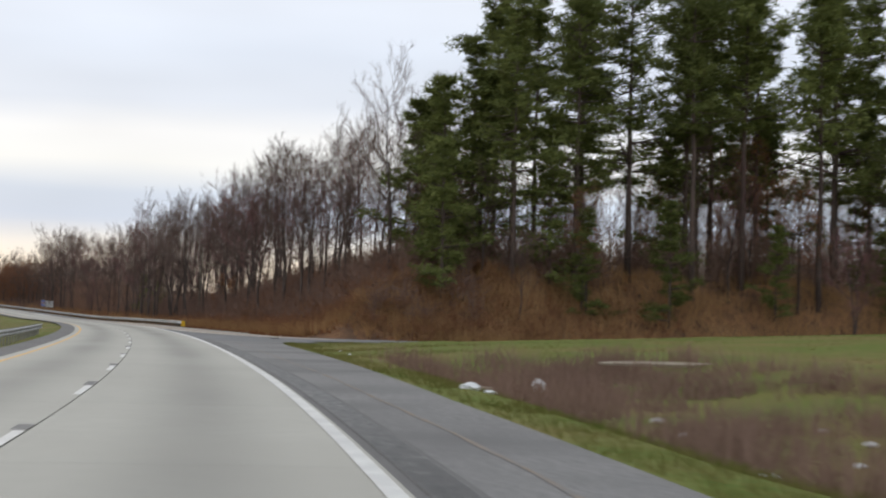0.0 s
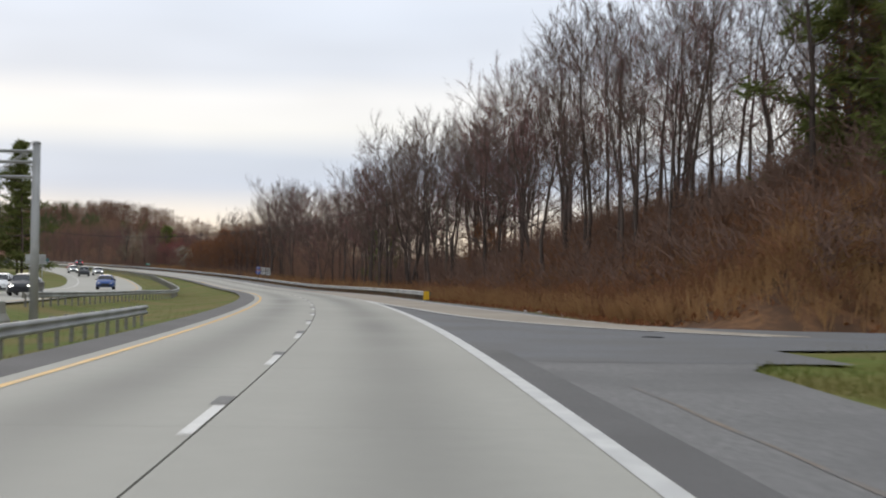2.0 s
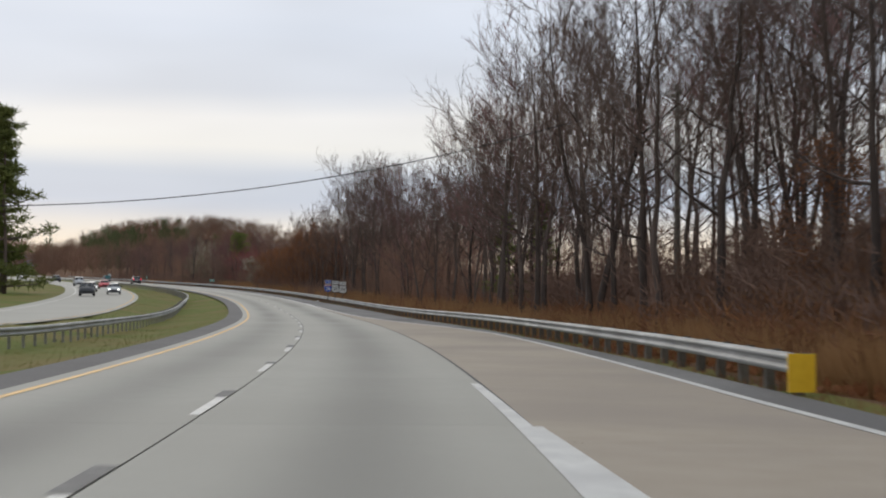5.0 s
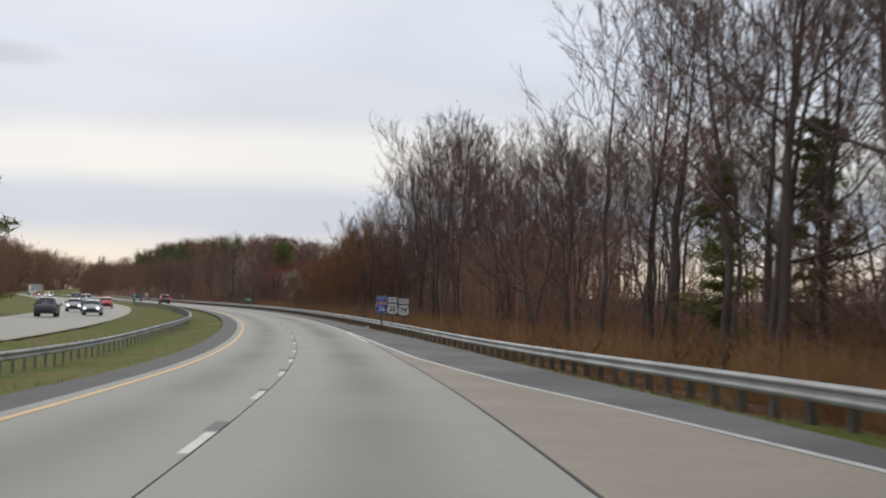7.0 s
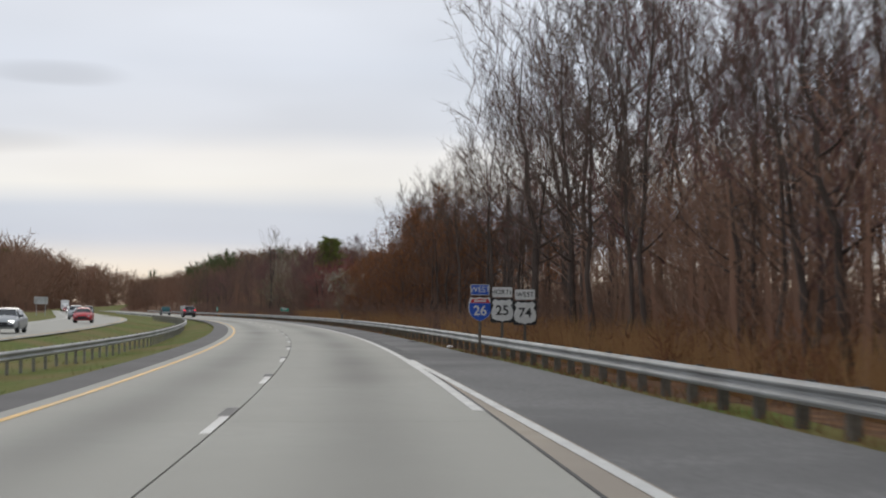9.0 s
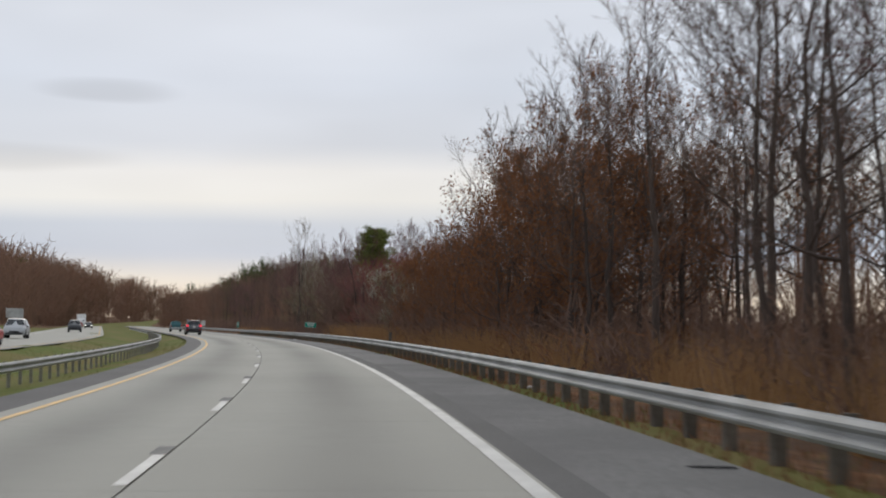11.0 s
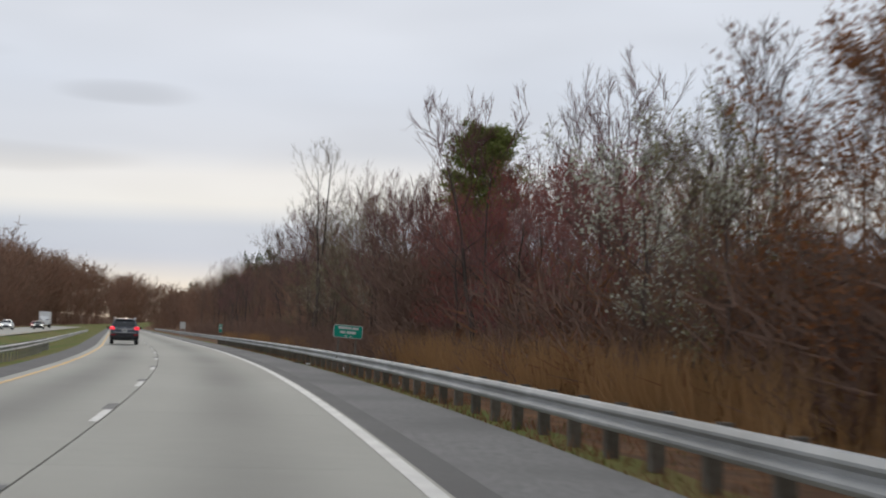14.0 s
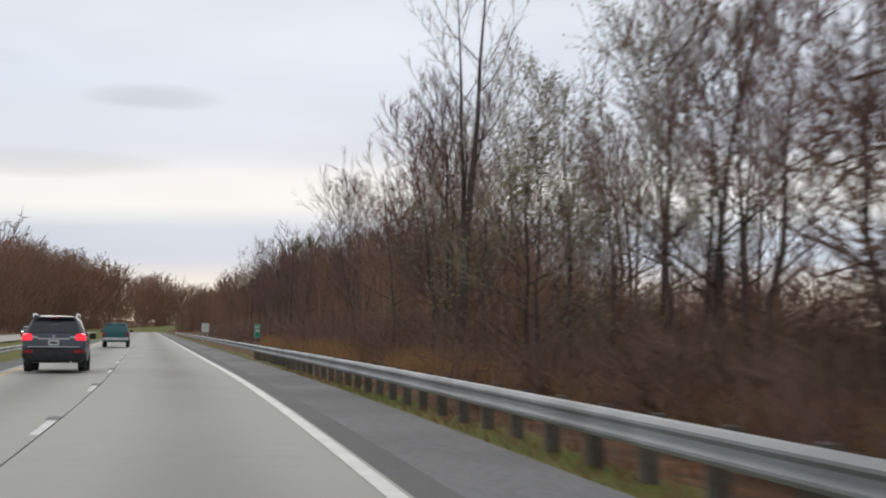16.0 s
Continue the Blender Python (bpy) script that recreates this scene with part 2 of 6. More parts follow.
lane_wear(M_CONC, (-0.05, 3.4), 1.25, 0.85)
M_JOINT = mat("joint_sealant", (0.05, 0.05, 0.05), (0.09, 0.085, 0.08), 4, 0.7)
M_ASPH = mat("shoulder_asphalt", (0.165, 0.16, 0.153), (0.25, 0.242, 0.232), 9, 0.88, bump=0.35, bump_scale=90, c3=(0.15, 0.145, 0.14), scale3=0.16)
M_ASPH_D = mat("dark_asphalt", (0.125, 0.12, 0.116), (0.17, 0.164, 0.158), 16, 0.85, bump=0.3, bump_scale=120, c3=(0.13, 0.125, 0.12), scale3=0.3)
M_CRACK = mat("rusty_crack_dirt", (0.20, 0.165, 0.13), (0.26, 0.21, 0.165), 4, 0.9, c3=(0.19, 0.18, 0.17), scale3=0.9)
M_GORE = mat("gore_asphalt", (0.15, 0.15, 0.153), (0.195, 0.195, 0.198), 14, 0.85, bump=0.3, bump_scale=120, c3=(0.16, 0.155, 0.15), scale3=0.25)
M_WHITE = mat("white_road_paint", (0.60, 0.59, 0.55), (0.74, 0.73, 0.69), 5, 0.6, c3=(0.58, 0.57, 0.54), scale3=1.2)
M_YELLOW = mat("yellow_road_paint", (0.62, 0.36, 0.08), (0.72, 0.44, 0.12), 5, 0.6, c3=(0.55, 0.36, 0.14), scale3=1.0)
M_MARK = mat("dark_contrast_paint", (0.10, 0.10, 0.10), (0.24, 0.235, 0.22), 7, 0.75, c3=(0.16, 0.155, 0.15), scale3=1.5)
M_GROUND = mat("roadside_grass", (0.09, 0.135, 0.022), (0.16, 0.165, 0.042), 2.4, 0.95, bump=1.0, bump_scale=7, c3=(0.185, 0.15, 0.052), scale3=0.14, spec=0.1)
M_LITTER = mat("leaf_litter", (0.11, 0.06, 0.034), (0.25, 0.13, 0.064), 2.2, 0.95, bump=1.0, bump_scale=6, c3=(0.10, 0.058, 0.036), scale3=0.7, spec=0.1)
M_STEEL = mat("galvanised_steel", (0.36, 0.365, 0.36), (0.46, 0.465, 0.46), 2.0, 0.6, 0.35, c3=(0.30, 0.30, 0.29), scale3=0.5, vary=0.06)
M_POST = mat("weathered_post", (0.10, 0.085, 0.07), (0.17, 0.15, 0.125), 6, 0.85, vary=0.2)
M_POST_S = mat("weathered_steel_post", (0.19, 0.18, 0.155), (0.27, 0.26, 0.225), 6, 0.7, vary=0.1)
M_BARK = mat("grey_brown_bark", (0.062, 0.047, 0.04), (0.12, 0.092, 0.078), 3.0, 0.9, bump=0.6, bump_scale=12, vary=0.25, stretch=(1, 1, 0.25))
M_PINEBARK = mat("pine_bark", (0.075, 0.056, 0.048), (0.125, 0.09, 0.075), 3.0, 0.9, bump=0.6, bump_scale=10, vary=0.2, stretch=(1, 1, 0.3))
M_TWIG = leaf_mat("bare_twigs", (0.105, 0.075, 0.062), (0.20, 0.145, 0.12))
M_TWIG_RED = leaf_mat("budding_red_twigs", (0.18, 0.085, 0.08), (0.33, 0.15, 0.145), (0.22, 0.13, 0.12))
M_TWIG_PALE = leaf_mat("pale_budding_twigs", (0.25, 0.21, 0.165), (0.40, 0.35, 0.28))
M_RUSSET = leaf_mat("dead_russet_leaves", (0.20, 0.08, 0.036), (0.44, 0.18, 0.07), (0.28, 0.13, 0.06), through=0.35)
M_MAPLE = leaf_mat("red_maple_buds", (0.28, 0.085, 0.07), (0.46, 0.165, 0.14), (0.27, 0.105, 0.09), through=0.35)
M_BLOSSOM = leaf_mat("white_blossom", (0.66, 0.65, 0.57), (0.84, 0.83, 0.75), (0.55, 0.56, 0.42), through=0.3)
M_OLIVE = leaf_mat("olive_young_leaves", (0.15, 0.14, 0.055), (0.25, 0.22, 0.11), (0.30, 0.27, 0.17), through=0.3)
M_NEEDLE = leaf_mat("pine_needles", (0.095, 0.118, 0.036), (0.235, 0.255, 0.075), (0.175, 0.195, 0.06), through=0.25)
M_BRUSH = leaf_mat("dead_brush", (0.22, 0.115, 0.058), (0.42, 0.21, 0.095), (0.30, 0.15, 0.085), scale=0.25, through=0.2)
M_BRUSH_P = leaf_mat("grey_purple_brush", (0.165, 0.105, 0.082), (0.29, 0.19, 0.145), scale=0.25)
M_SEDGE = leaf_mat("tan_broom_sedge", (0.32, 0.19, 0.088), (0.54, 0.36, 0.185), (0.40, 0.235, 0.11), scale=0.3, through=0.2)
M_BLADE = leaf_mat("green_grass_blades", (0.10, 0.15, 0.02), (0.20, 0.23, 0.05), (0.26, 0.22, 0.08), scale=0.3, through=0.2)
M_FAR = leaf_mat("far_bare_woods", (0.20, 0.14, 0.102), (0.35, 0.245, 0.178), (0.285, 0.165, 0.115), scale=0.03)
M_FARPINE = leaf_mat("far_pines", (0.065, 0.085, 0.04), (0.13, 0.15, 0.065), scale=0.03)
# ridge colour with the air's blue haze put into it
M_RIDGE = mat("haze_blue_mountain", (0.20, 0.31, 0.50), (0.235, 0.345, 0.54), 0.01, 1.0, spec=0.0)
M_PLASTIC_W = mat("white_plastic", (0.62, 0.62, 0.62), (0.8, 0.8, 0.79), 6, 0.5)
M_DEADWOOD = mat("bleached_wood", (0.35, 0.29, 0.22), (0.5, 0.43, 0.34), 5, 0.9)


# ---- road alignment: heading by distance along the lane's middle ----
KNOT_S = (-714, -94, -14, 36, 86, 136, 186, 236, 286, 336, 386, 436, 476, 510, 860, 1300, 4000)
KNOT_H = (91.14, 91.14, 91.96, 95.94, 98.01, 100.40, 103.88, 106.54, 109.00, 111.98, 114.38, 117.45, 118.90, 118.90, 118.90, 100.0, 100.0)
AS = np.arange(-700.0, 4000.0, 1.0)
AH = np.radians(np.interp(AS, KNOT_S, KNOT_H))
AX, AY = np.cumsum(np.cos(AH)), np.cumsum(np.sin(AH))
AX, AY = AX - AX[686] + 0.61, AY - AY[686] - 13.21


def grade(s):
    """Height of the road along its length: level, then a steady climb that ends far ahead."""
    s = np.asarray(s, float)
    sag = np.clip(s - 222.0, 0, 46)
    top = np.clip(s - 900.0, 0, 200)
    return 0.0165 * (sag ** 2 / 92 + np.clip(s - 268.0, 0, 632) + top - top ** 2 / 400)


def on(s, d, z=0.0):
    """World place at s along the road, d to the left of the lane's middle (arrays or numbers)."""
    s, d, z = np.broadcast_arrays(np.asarray(s, float), np.asarray(d, float), np.asarray(z, float))
    h = np.interp(s, AS, AH)
    return np.stack([np.interp(s, AS, AX) - d * np.sin(h), np.interp(s, AS, AY) + d * np.cos(h), z + grade(s)], -1)


def bearing(s):
    return math.degrees(float(np.interp(s, AS, AH))) - 90.0


def smooth(u):
    u = np.clip(u, 0.0, 1.0)
    return u * u * (3 - 2 * u)


# right edge of the asphalt, by distance
EDGE_S = (-300, 0, 25, 45, 56, 72, 79, 82, 120, 132, 150, 200, 255, 293, 320, 400, 440, 4000)
EDGE_D = (-4.2, -4.2, -4.45, -5.0, -5.2, -5.5, -5.9, -7.9, -7.7, -7.3, -6.3, -6.1, -5.5, -4.2, -3.95, -3.9, -3.65, -3.65)


def right_edge(s):
    return np.interp(s, EDGE_S, EDGE_D)


def opp_near(s):
    """Offset of the oncoming carriageway's nearer edge."""
    return np.interp(s, (-300, 150, 210, 370, 460, 4000), (17.2, 16.8, 15.0, 15.0, 13.8, 13.8))


def opp(s, d):
    """Offset on the oncoming carriageway, d counted from its nearer edge."""
    return float(opp_near(s)) + d


def height(s, d):
    """Ground height."""
    s, d = np.broadcast_arrays(np.asarray(s, float), np.asarray(d, float))
    s, d = s.astype(float), d.astype(float)
    out = right_edge(s) - d                      # metres beyond the asphalt on the right
    z = np.full(s.shape, -0.07)
    z = np.where(out > 0, -0.05 - 0.22 * smooth(out / 2.5), z)
    # grass field with a ditch before the ramp
    field = smooth((92 - s) / 6) * (out > 0)
    z = z + field * (0.02 + 0.2 * smooth(out / 3.0) + np.clip(0.043 * (out - 1.5), 0, 2.6) * smooth((s - 15) / 55) - 0.75 * smooth((out - 1) / 3) * smooth((14 - out) / 6) * smooth((s - 8) / 8) * smooth((56 - s) / 12))
    # wooded bank
    b = np.minimum(np.maximum(-d - 9.5, 0), np.maximum(s - 99.0, 0))
    bank = smooth(b / 10.5) * (4.3 * smooth((215 - s) / 60) + 0.8) * (s > 99) * smooth((900 - s) / 200)
    rough = 0.28 * np.sin(s * 0.9 + d * 0.7) * np.sin(d * 1.3 - s * 0.35) + 0.2 * np.sin(s * 0.37 - d * 0.5)
    z = z + np.where(out > 1.0, bank * (1 + 0.12 * rough) + rough * smooth(b / 5.0) * smooth((260 - s) / 60), 0)
    # the ramp's bed
    ramp = (s > 80) & (s < 99) & (d < -5)
    z = np.where(ramp, np.minimum(z, -0.06), z)
    # median and far side
    far_edge = opp_near(s) + 9.6
    med = (d > 5.8) & (d < opp_near(s))
    z = np.where(med, -0.06 - 0.55 * np.sin(np.pi * np.clip((d - 5.8) / (opp_near(s) - 5.8), 0, 1)), z)
    z = np.where(d > far_edge, -0.06 + 7.0 * smooth((d - far_edge - 1.5) / 60) * smooth((s - 40) / 200), z)
    # wooded hill far ahead
    q = on(s, d)
    z = z + 27 * np.exp(-(((q[..., 0] + 350) / 75) ** 2 + ((q[..., 1] - 1150) / 150) ** 2))
    # hills further along
    z = z + 5 * smooth((s - 545) / 110) * smooth((-d - 10) / 40) * smooth((d + 90) / 35) + 8 * smooth((s - 900) / 500) * smooth((np.abs(d - 10) - 40) / 120)
    return z


class Acc:
    """Gathers vertices and faces for one mesh."""

    def __init__(self):
        self.v, self.f, self.n, self.across = [], [], 0, None

    def add(self, verts, faces):
        verts, faces = np.asarray(verts, float).reshape(-1, 3), np.asarray(faces, int)
        self.v.append(verts)
        self.f.extend((faces + self.n).tolist())
        self.n += len(verts)
        return self

    def box(self, c, size, m=None):
        x, y, z = (np.array(size) / 2)
        p = np.array([(i, j, k) for i in (-x, x) for j in (-y, y) for k in (-z, z)]) + np.array(c)
        if m is not None:
            p = p @ np.array(m.to_3x3()).T + np.array(m.translation)
        return self.add(p, [(0, 1, 3, 2), (4, 6, 7, 5), (0, 4, 5, 1), (2, 3, 7, 6), (0, 2, 6, 4), (1, 5, 7, 3)])

    def tube(self, pts, radii, sides=5, cap=True):
        pts, radii = np.asarray(pts, float), np.asarray(radii, float)
        t = np.gradient(pts, axis=0)
        t /= np.linalg.norm(t, axis=1)[:, None] + 1e-9
        ref = np.where(np.abs(t[:, 2:3]) > 0.9, np.array([[1.0, 0, 0]]), np.array([[0, 0, 1.0]]))
        a = np.cross(t, ref)
        a /= np.linalg.norm(a, axis=1)[:, None] + 1e-9
        c = np.cross(t, a)
        w = np.arange(sides) * 2 * np.pi / sides
        ring = pts[:, None] + radii[:, None, None] * (np.cos(w)[None, :, None] * a[:, None] + np.sin(w)[None, :, None] * c[:, None])
        n = len(pts)
        k = np.arange(sides)
        faces = [(i * sides + j, i * sides + (j + 1) % sides, (i + 1) * sides + (j + 1) % sides, (i + 1) * sides + j) for i in range(n - 1) for j in k]
        self.add(ring.reshape(-1, 3), faces)
        if cap and sides > 3:
            self.f.append(list(range(self.n - sides, self.n)))
            self.f.append(list(range(self.n - n * sides, self.n - (n - 1) * sides))[::-1])
        return self

    def cones(self, base, tip, r):
        """Thin angled spikes."""
        base, tip = np.asarray(base, float), np.asarray(tip, float)
        t = tip - base
        t /= np.linalg.norm(t, axis=1)[:, None] + 1e-9
        ref = np.where(np.abs(t[:, 2:3]) > 0.9, np.array([[1.0, 0, 0]]), np.array([[0, 0, 1.0]]))
        a = np.cross(t, ref)
        a /= np.linalg.norm(a, axis=1)[:, None] + 1e-9
        c = np.cross(t, a)
        r = np.broadcast_to(np.asarray(r, float), (len(base),))[:, None]
        v = np.stack([base + r * a, base + r * (-0.5 * a + 0.87 * c), base + r * (-0.5 * a - 0.87 * c), tip], 1)
        o = np.arange(len(base))[:, None, None] * 4
        f = (o + np.array([(0, 1, 3), (1, 2, 3)])[None]).reshape(-1, 3)
        return self.add(v.reshape(-1, 3), f)

    def leaves(self, at, size, rng, droop=0.0):
        """Folded four-cornered leaves or needle tufts lying at random."""
        at = np.asarray(at, float)
        n = len(at)
        u = rng.normal(size=(n, 3))
        u[:, 2] -= droop
        u /= np.linalg.norm(u, axis=1)[:, None]
        w = np.cross(u, rng.normal(size=(n, 3)))
        w /= np.linalg.norm(w, axis=1)[:, None]
        k = np.cross(u, w)
        s = np.broadcast_to(np.asarray(size, float), (n,))[:, None]
        v = np.stack([at, at + s * (0.5 * u + 0.32 * w + 0.1 * k), at + s * u, at + s * (0.5 * u - 0.32 * w + 0.1 * k)], 1)
        o = np.arange(n)[:, None, None] * 4
        return self.add(v.reshape(-1, 3), (o + np.array([(0, 1, 2), (0, 2, 3)])[None]).reshape(-1, 3))

    def needles(self, at, size, rng, droop=0.0):
        """Slim three-cornered sprays."""
        n = len(at)
        u = rng.normal(size=(n, 3))
        u[:, 2] = u[:, 2] * 0.6 - droop
        u /= np.linalg.norm(u, axis=1)[:, None]
        w = np.cross(u, rng.normal(size=(n, 3)))
        w /= np.linalg.norm(w, axis=1)[:, None]
        s = np.broadcast_to(np.asarray(size, float), (n,))[:, None]
        v = np.stack([at - s * 0.1 * w, at + s * 0.1 * w, at + s * u], 1)
        return self.add(v.reshape(-1, 3), np.arange(3 * n).reshape(-1, 3))

    def mesh(self, name, material, flat=True):
        me = bpy.data.meshes.new(name)
        me.from_pydata(np.concatenate(self.v).tolist() if self.v else [], [], self.f)
        if self.across is not None:
            at = me.attributes.new("across", "FLOAT", "POINT")
            row = np.zeros(self.n)
            row[:len(self.across)] = self.across
            at.data.foreach_set("value", row)
        me.materials.append(material)
        if not flat:
            me.polygons.foreach_set("use_smooth", [True] * len(me.polygons))
        me.update()
        return me


def part(name, acc, material, parent, label="", flat=True):
    ob = new(name, acc.mesh(name, material, flat))
    ob.parent = parent
    return tagged(ob, label)


def thing(name, label, category, group="", kind=""):
    return tagged(new(name), label, category, group, kind)


def strip(s0, s1, left, right, z=0.0, step=2.0, thick=0.0, across=1):
    """A band along the road between two offsets, which may be functions of s."""
    s = np.linspace(s0, s1, max(2, int(math.ceil((s1 - s0) / step)) + 1))
    lf = left(s) if callable(left) else np.full(s.shape, float(left))
    rt = right(s) if callable(right) else np.full(s.shape, float(right))
    a, n, m = Acc(), len(s), across + 1
    d = lf[:, None] + (rt - lf)[:, None] * np.linspace(0, 1, m)[None]
    a.add(on(s[:, None], d, z).reshape(-1, 3), [(i * m + j, i * m + j + 1, (i + 1) * m + j + 1, (i + 1) * m + j) for i in range(n - 1) for j in range(across)])
    a.across = d.reshape(-1)
    if thick:
        a.add(np.concatenate([on(s, lf, z), on(s, lf, z - thick)]), [(i, i + 1, n + i + 1, n + i) for i in range(n - 1)])
        a.add(np.concatenate([on(s, rt, z), on(s, rt, z - thick)]), [(n + i, n + i + 1, i + 1, i) for i in range(n - 1)])
        for k in (0, n - 1):
            q = np.concatenate([on(s[k], [lf[k], rt[k]], z), on(s[k], [rt[k], lf[k]], z - thick)])
            a.add(q, [(0, 1, 2, 3) if k == 0 else (3, 2, 1, 0)])
    return a


def setting(name, acc, material, label, category, kind="structure", flat=True):
    return tagged(new(name, acc.mesh(name, material, flat)), label, category, "", kind)


# ---- ground: one sheet to the horizon ----
gs = np.concatenate([np.arange(-650, -40, 40), np.arange(-40, 520, 2.5), np.arange(520, 1000, 12), np.arange(1000, 1500, 30), np.arange(1500, 3900, 100)])
gd = np.concatenate([-np.geomspace(60, 2200, 18)[::-1], np.arange(-56, -20, 3.0), np.arange(-20, -4, 0.8), np.arange(-3.9, 5.5, 3.0), np.arange(5.8, 17.2, 0.95), np.arange(19, 29, 3.2), np.arange(30, 90, 6.0), np.geomspace(95, 560, 10)])
GS, GD = np.meshgrid(gs, gd, indexing="ij")
gz = height(GS, GD)
bumpy = np.array([noise.noise((float(p[0]) * 0.25, float(p[1]) * 0.25, 0.0)) for p in on(GS, GD).reshape(-1, 3)]).reshape(GS.shape)
gz = gz + bumpy * np.where((GD < right_edge(GS) - 0.6) | (GD > 29) | ((GD > 7) & (GD < 16)), 0.14, 0.0) * ~((GS > 78) & (GS < 102) & (GD < -4))
g = Acc()
nd = len(gd)
g.add(np.concatenate([on(GS, GD)[..., :2], (gz + grade(GS))[..., None]], -1).reshape(-1, 3), [(i * nd + j, i * nd + j + 1, (i + 1) * nd + j + 1, (i + 1) * nd + j)[::-1] for i in range(len(gs) - 1) for j in range(nd - 1)])
ground = setting("ground", g, M_GROUND, "rough roadside grass, green and winter-brown, on earth", "ground", flat=False)
ground.data.materials.append(M_LITTER)
# leaf litter under the woods
fs = (GS[:-1, :-1] + GS[1:, 1:]) / 2
fd = (GD[:-1, :-1] + GD[1:, 1:]) / 2
woods = ((fs > 101) & (fd < right_edge(fs) - 0.9)) | (fd > np.where(fs > 640, 25.5, 33)) & (fs > 60)
ground.data.polygons.foreach_set("material_index", woods.astype(int).reshape(-1))

# ---- pavement ----
road = setting("road", strip(-120, 3800, 5.25, -1.81, -0.03, 5.0), M_JOINT, "two-lane concrete motorway carriageway with sealed joints", "road")
setting("road_opposite", strip(-120, 3800, lambda s: opp_near(s) + 9.3, opp_near, -0.02, 5.0), M_CONC, "pale concrete carriageway of the oncoming traffic beyond the median", "road")
shoulder_left = setting("shoulder_left", strip(-120, 3800, 6.25, 5.2, -0.012, 4.0), M_ASPH_D, "narrow dark asphalt shoulder beside the median grass", "shoulder")


def ramp_left(s):
    return np.interp(s, (92.7, 96, 98.5, 101, 105, 109.5, 113, 118, 124.5, 131, 139, 150, 400), (-10.5, -8.3, -6.9, -6.0, -4.85, -4.05, -3.65, -3.25, -2.95, -2.5, -2.15, -1.82, -1.82))


def ramp_right(s):
    return np.interp(s, (93, 95.5, 103, 110.5, 118, 126, 136, 155, 183, 192, 201, 209, 221, 232, 242, 262, 280, 400),
                     (-11.8, -10.3, -8.3, -7.25, -6.75, -6.2, -5.65, -5.3, -5.5, -5.5, -5.05, -4.45, -3.45, -2.9, -2.45, -2.1, -1.83, -1.83))


shoulder_right = setting("shoulder_right", strip(-120, 3800, -1.78, right_edge, -0.015, 2.0), M_ASPH, "grey asphalt shoulder with tan dust along its outer half", "shoulder")
gore = setting("gore", strip(80, 150, -1.78, lambda s: np.where(s < 94, np.minimum(right_edge(s), -8.2), ramp_left(s)), -0.011, 1.0), M_GORE, "dark asphalt wedge where the slip road joins", "gore")
# slip road that comes in from the right and bends to join
a = Acc()
near = [(83.0, -6.0), (85.2, -8), (86.0, -11), (86.2, -16), (86.0, -25), (84.0, -45), (80, -80)]
far = [(103.5, -8.2), (100.2, -10.2), (98.4, -12.5), (97.4, -16), (97.0, -25), (95.0, -45), (91, -80)]
pp = np.concatenate([on([q[0] for q in near], [q[1] for q in near], -0.013), on([q[0] for q in far], [q[1] for q in far], -0.013)])
a.add(pp, [(i, i + 1, 7 + i + 1, 7 + i)[::-1] for i in range(6)])
setting("slip_road", a, M_GORE, "grey asphalt slip road curving in from a grass field", "road")

# dark sealed band with rumble grooves along the white line
setting("shoulder_seam", strip(-60, 84, -1.8, -2.42, -0.008, 2.0), M_ASPH_D, "dark sealed band along the shoulder's inner edge", "shoulder")
setting("shoulder_band", strip(285, 900, -1.8, -2.22, -0.008, 2.0), M_ASPH_D, "dark sealed band along the shoulder's inner edge", "shoulder")
a = Acc()
for s in np.arange(-2, 62, 0.3):
    q = on([s - 0.09, s + 0.09, s + 0.09, s - 0.09], [-1.92, -1.92, -2.34, -2.34], 0.002)
    q2 = on([s - 0.04, s + 0.04, s + 0.04, s - 0.04], [-1.94, -1.94, -2.32, -2.32], 0.012)
    a.add(np.concatenate([q, q2]), [(4, 5, 6, 7)[::-1], (0, 1, 5, 4)[::-1], (1, 2, 6, 5)[::-1], (2, 3, 7, 6)[::-1], (3, 0, 4, 7)[::-1]])
setting("shoulder_crack", strip(-60, 74, lambda s: -3.12 + 0.03 * np.sin(s * 0.31) + 0.02 * np.sin(s * 1.3), lambda s: -3.19 + 0.03 * np.sin(s * 0.31), -0.010, 1.0), M_CRACK, "rust-brown crack running along the shoulder", "crack")
setting("rumble_strip", a, M_MARK, "row of short raised ribs in the shoulder asphalt", "rumble strip", "stuff")

setting("lane_joint", strip(146, 284, -1.81, -1.85, 0.003, 2.0), M_JOINT, "dark sealed joint between carriageway and slip lane", "joint")
# painted lines
for s0, s1 in ((-120, 158), (262, 3800)):
    setting("edge_line", strip(s0, s1, lambda s: np.interp(s, (55, 95, 158, 262, 290), (-1.57, -1.62, -1.66, -1.62, -1.57)), lambda s: np.interp(s, (55, 95, 140, 158, 262, 290), (-1.75, -1.90, -1.90, -1.80, -1.80, -1.75)), 0.006, 2.0), M_WHITE, "solid white line along the carriageway's outer edge", "road marking")
setting("median_line", strip(-120, 3800, 4.91, 4.76, 0.006, 2.0), M_YELLOW, "solid yellow line along the median side", "road marking")
setting("slip_line_left", strip(93, 150, lambda s: ramp_left(s) + 0.12, lambda s: ramp_left(s) - 0.12, 0.007, 1.5), M_WHITE, "solid white line along the slip lane's inner side", "road marking")
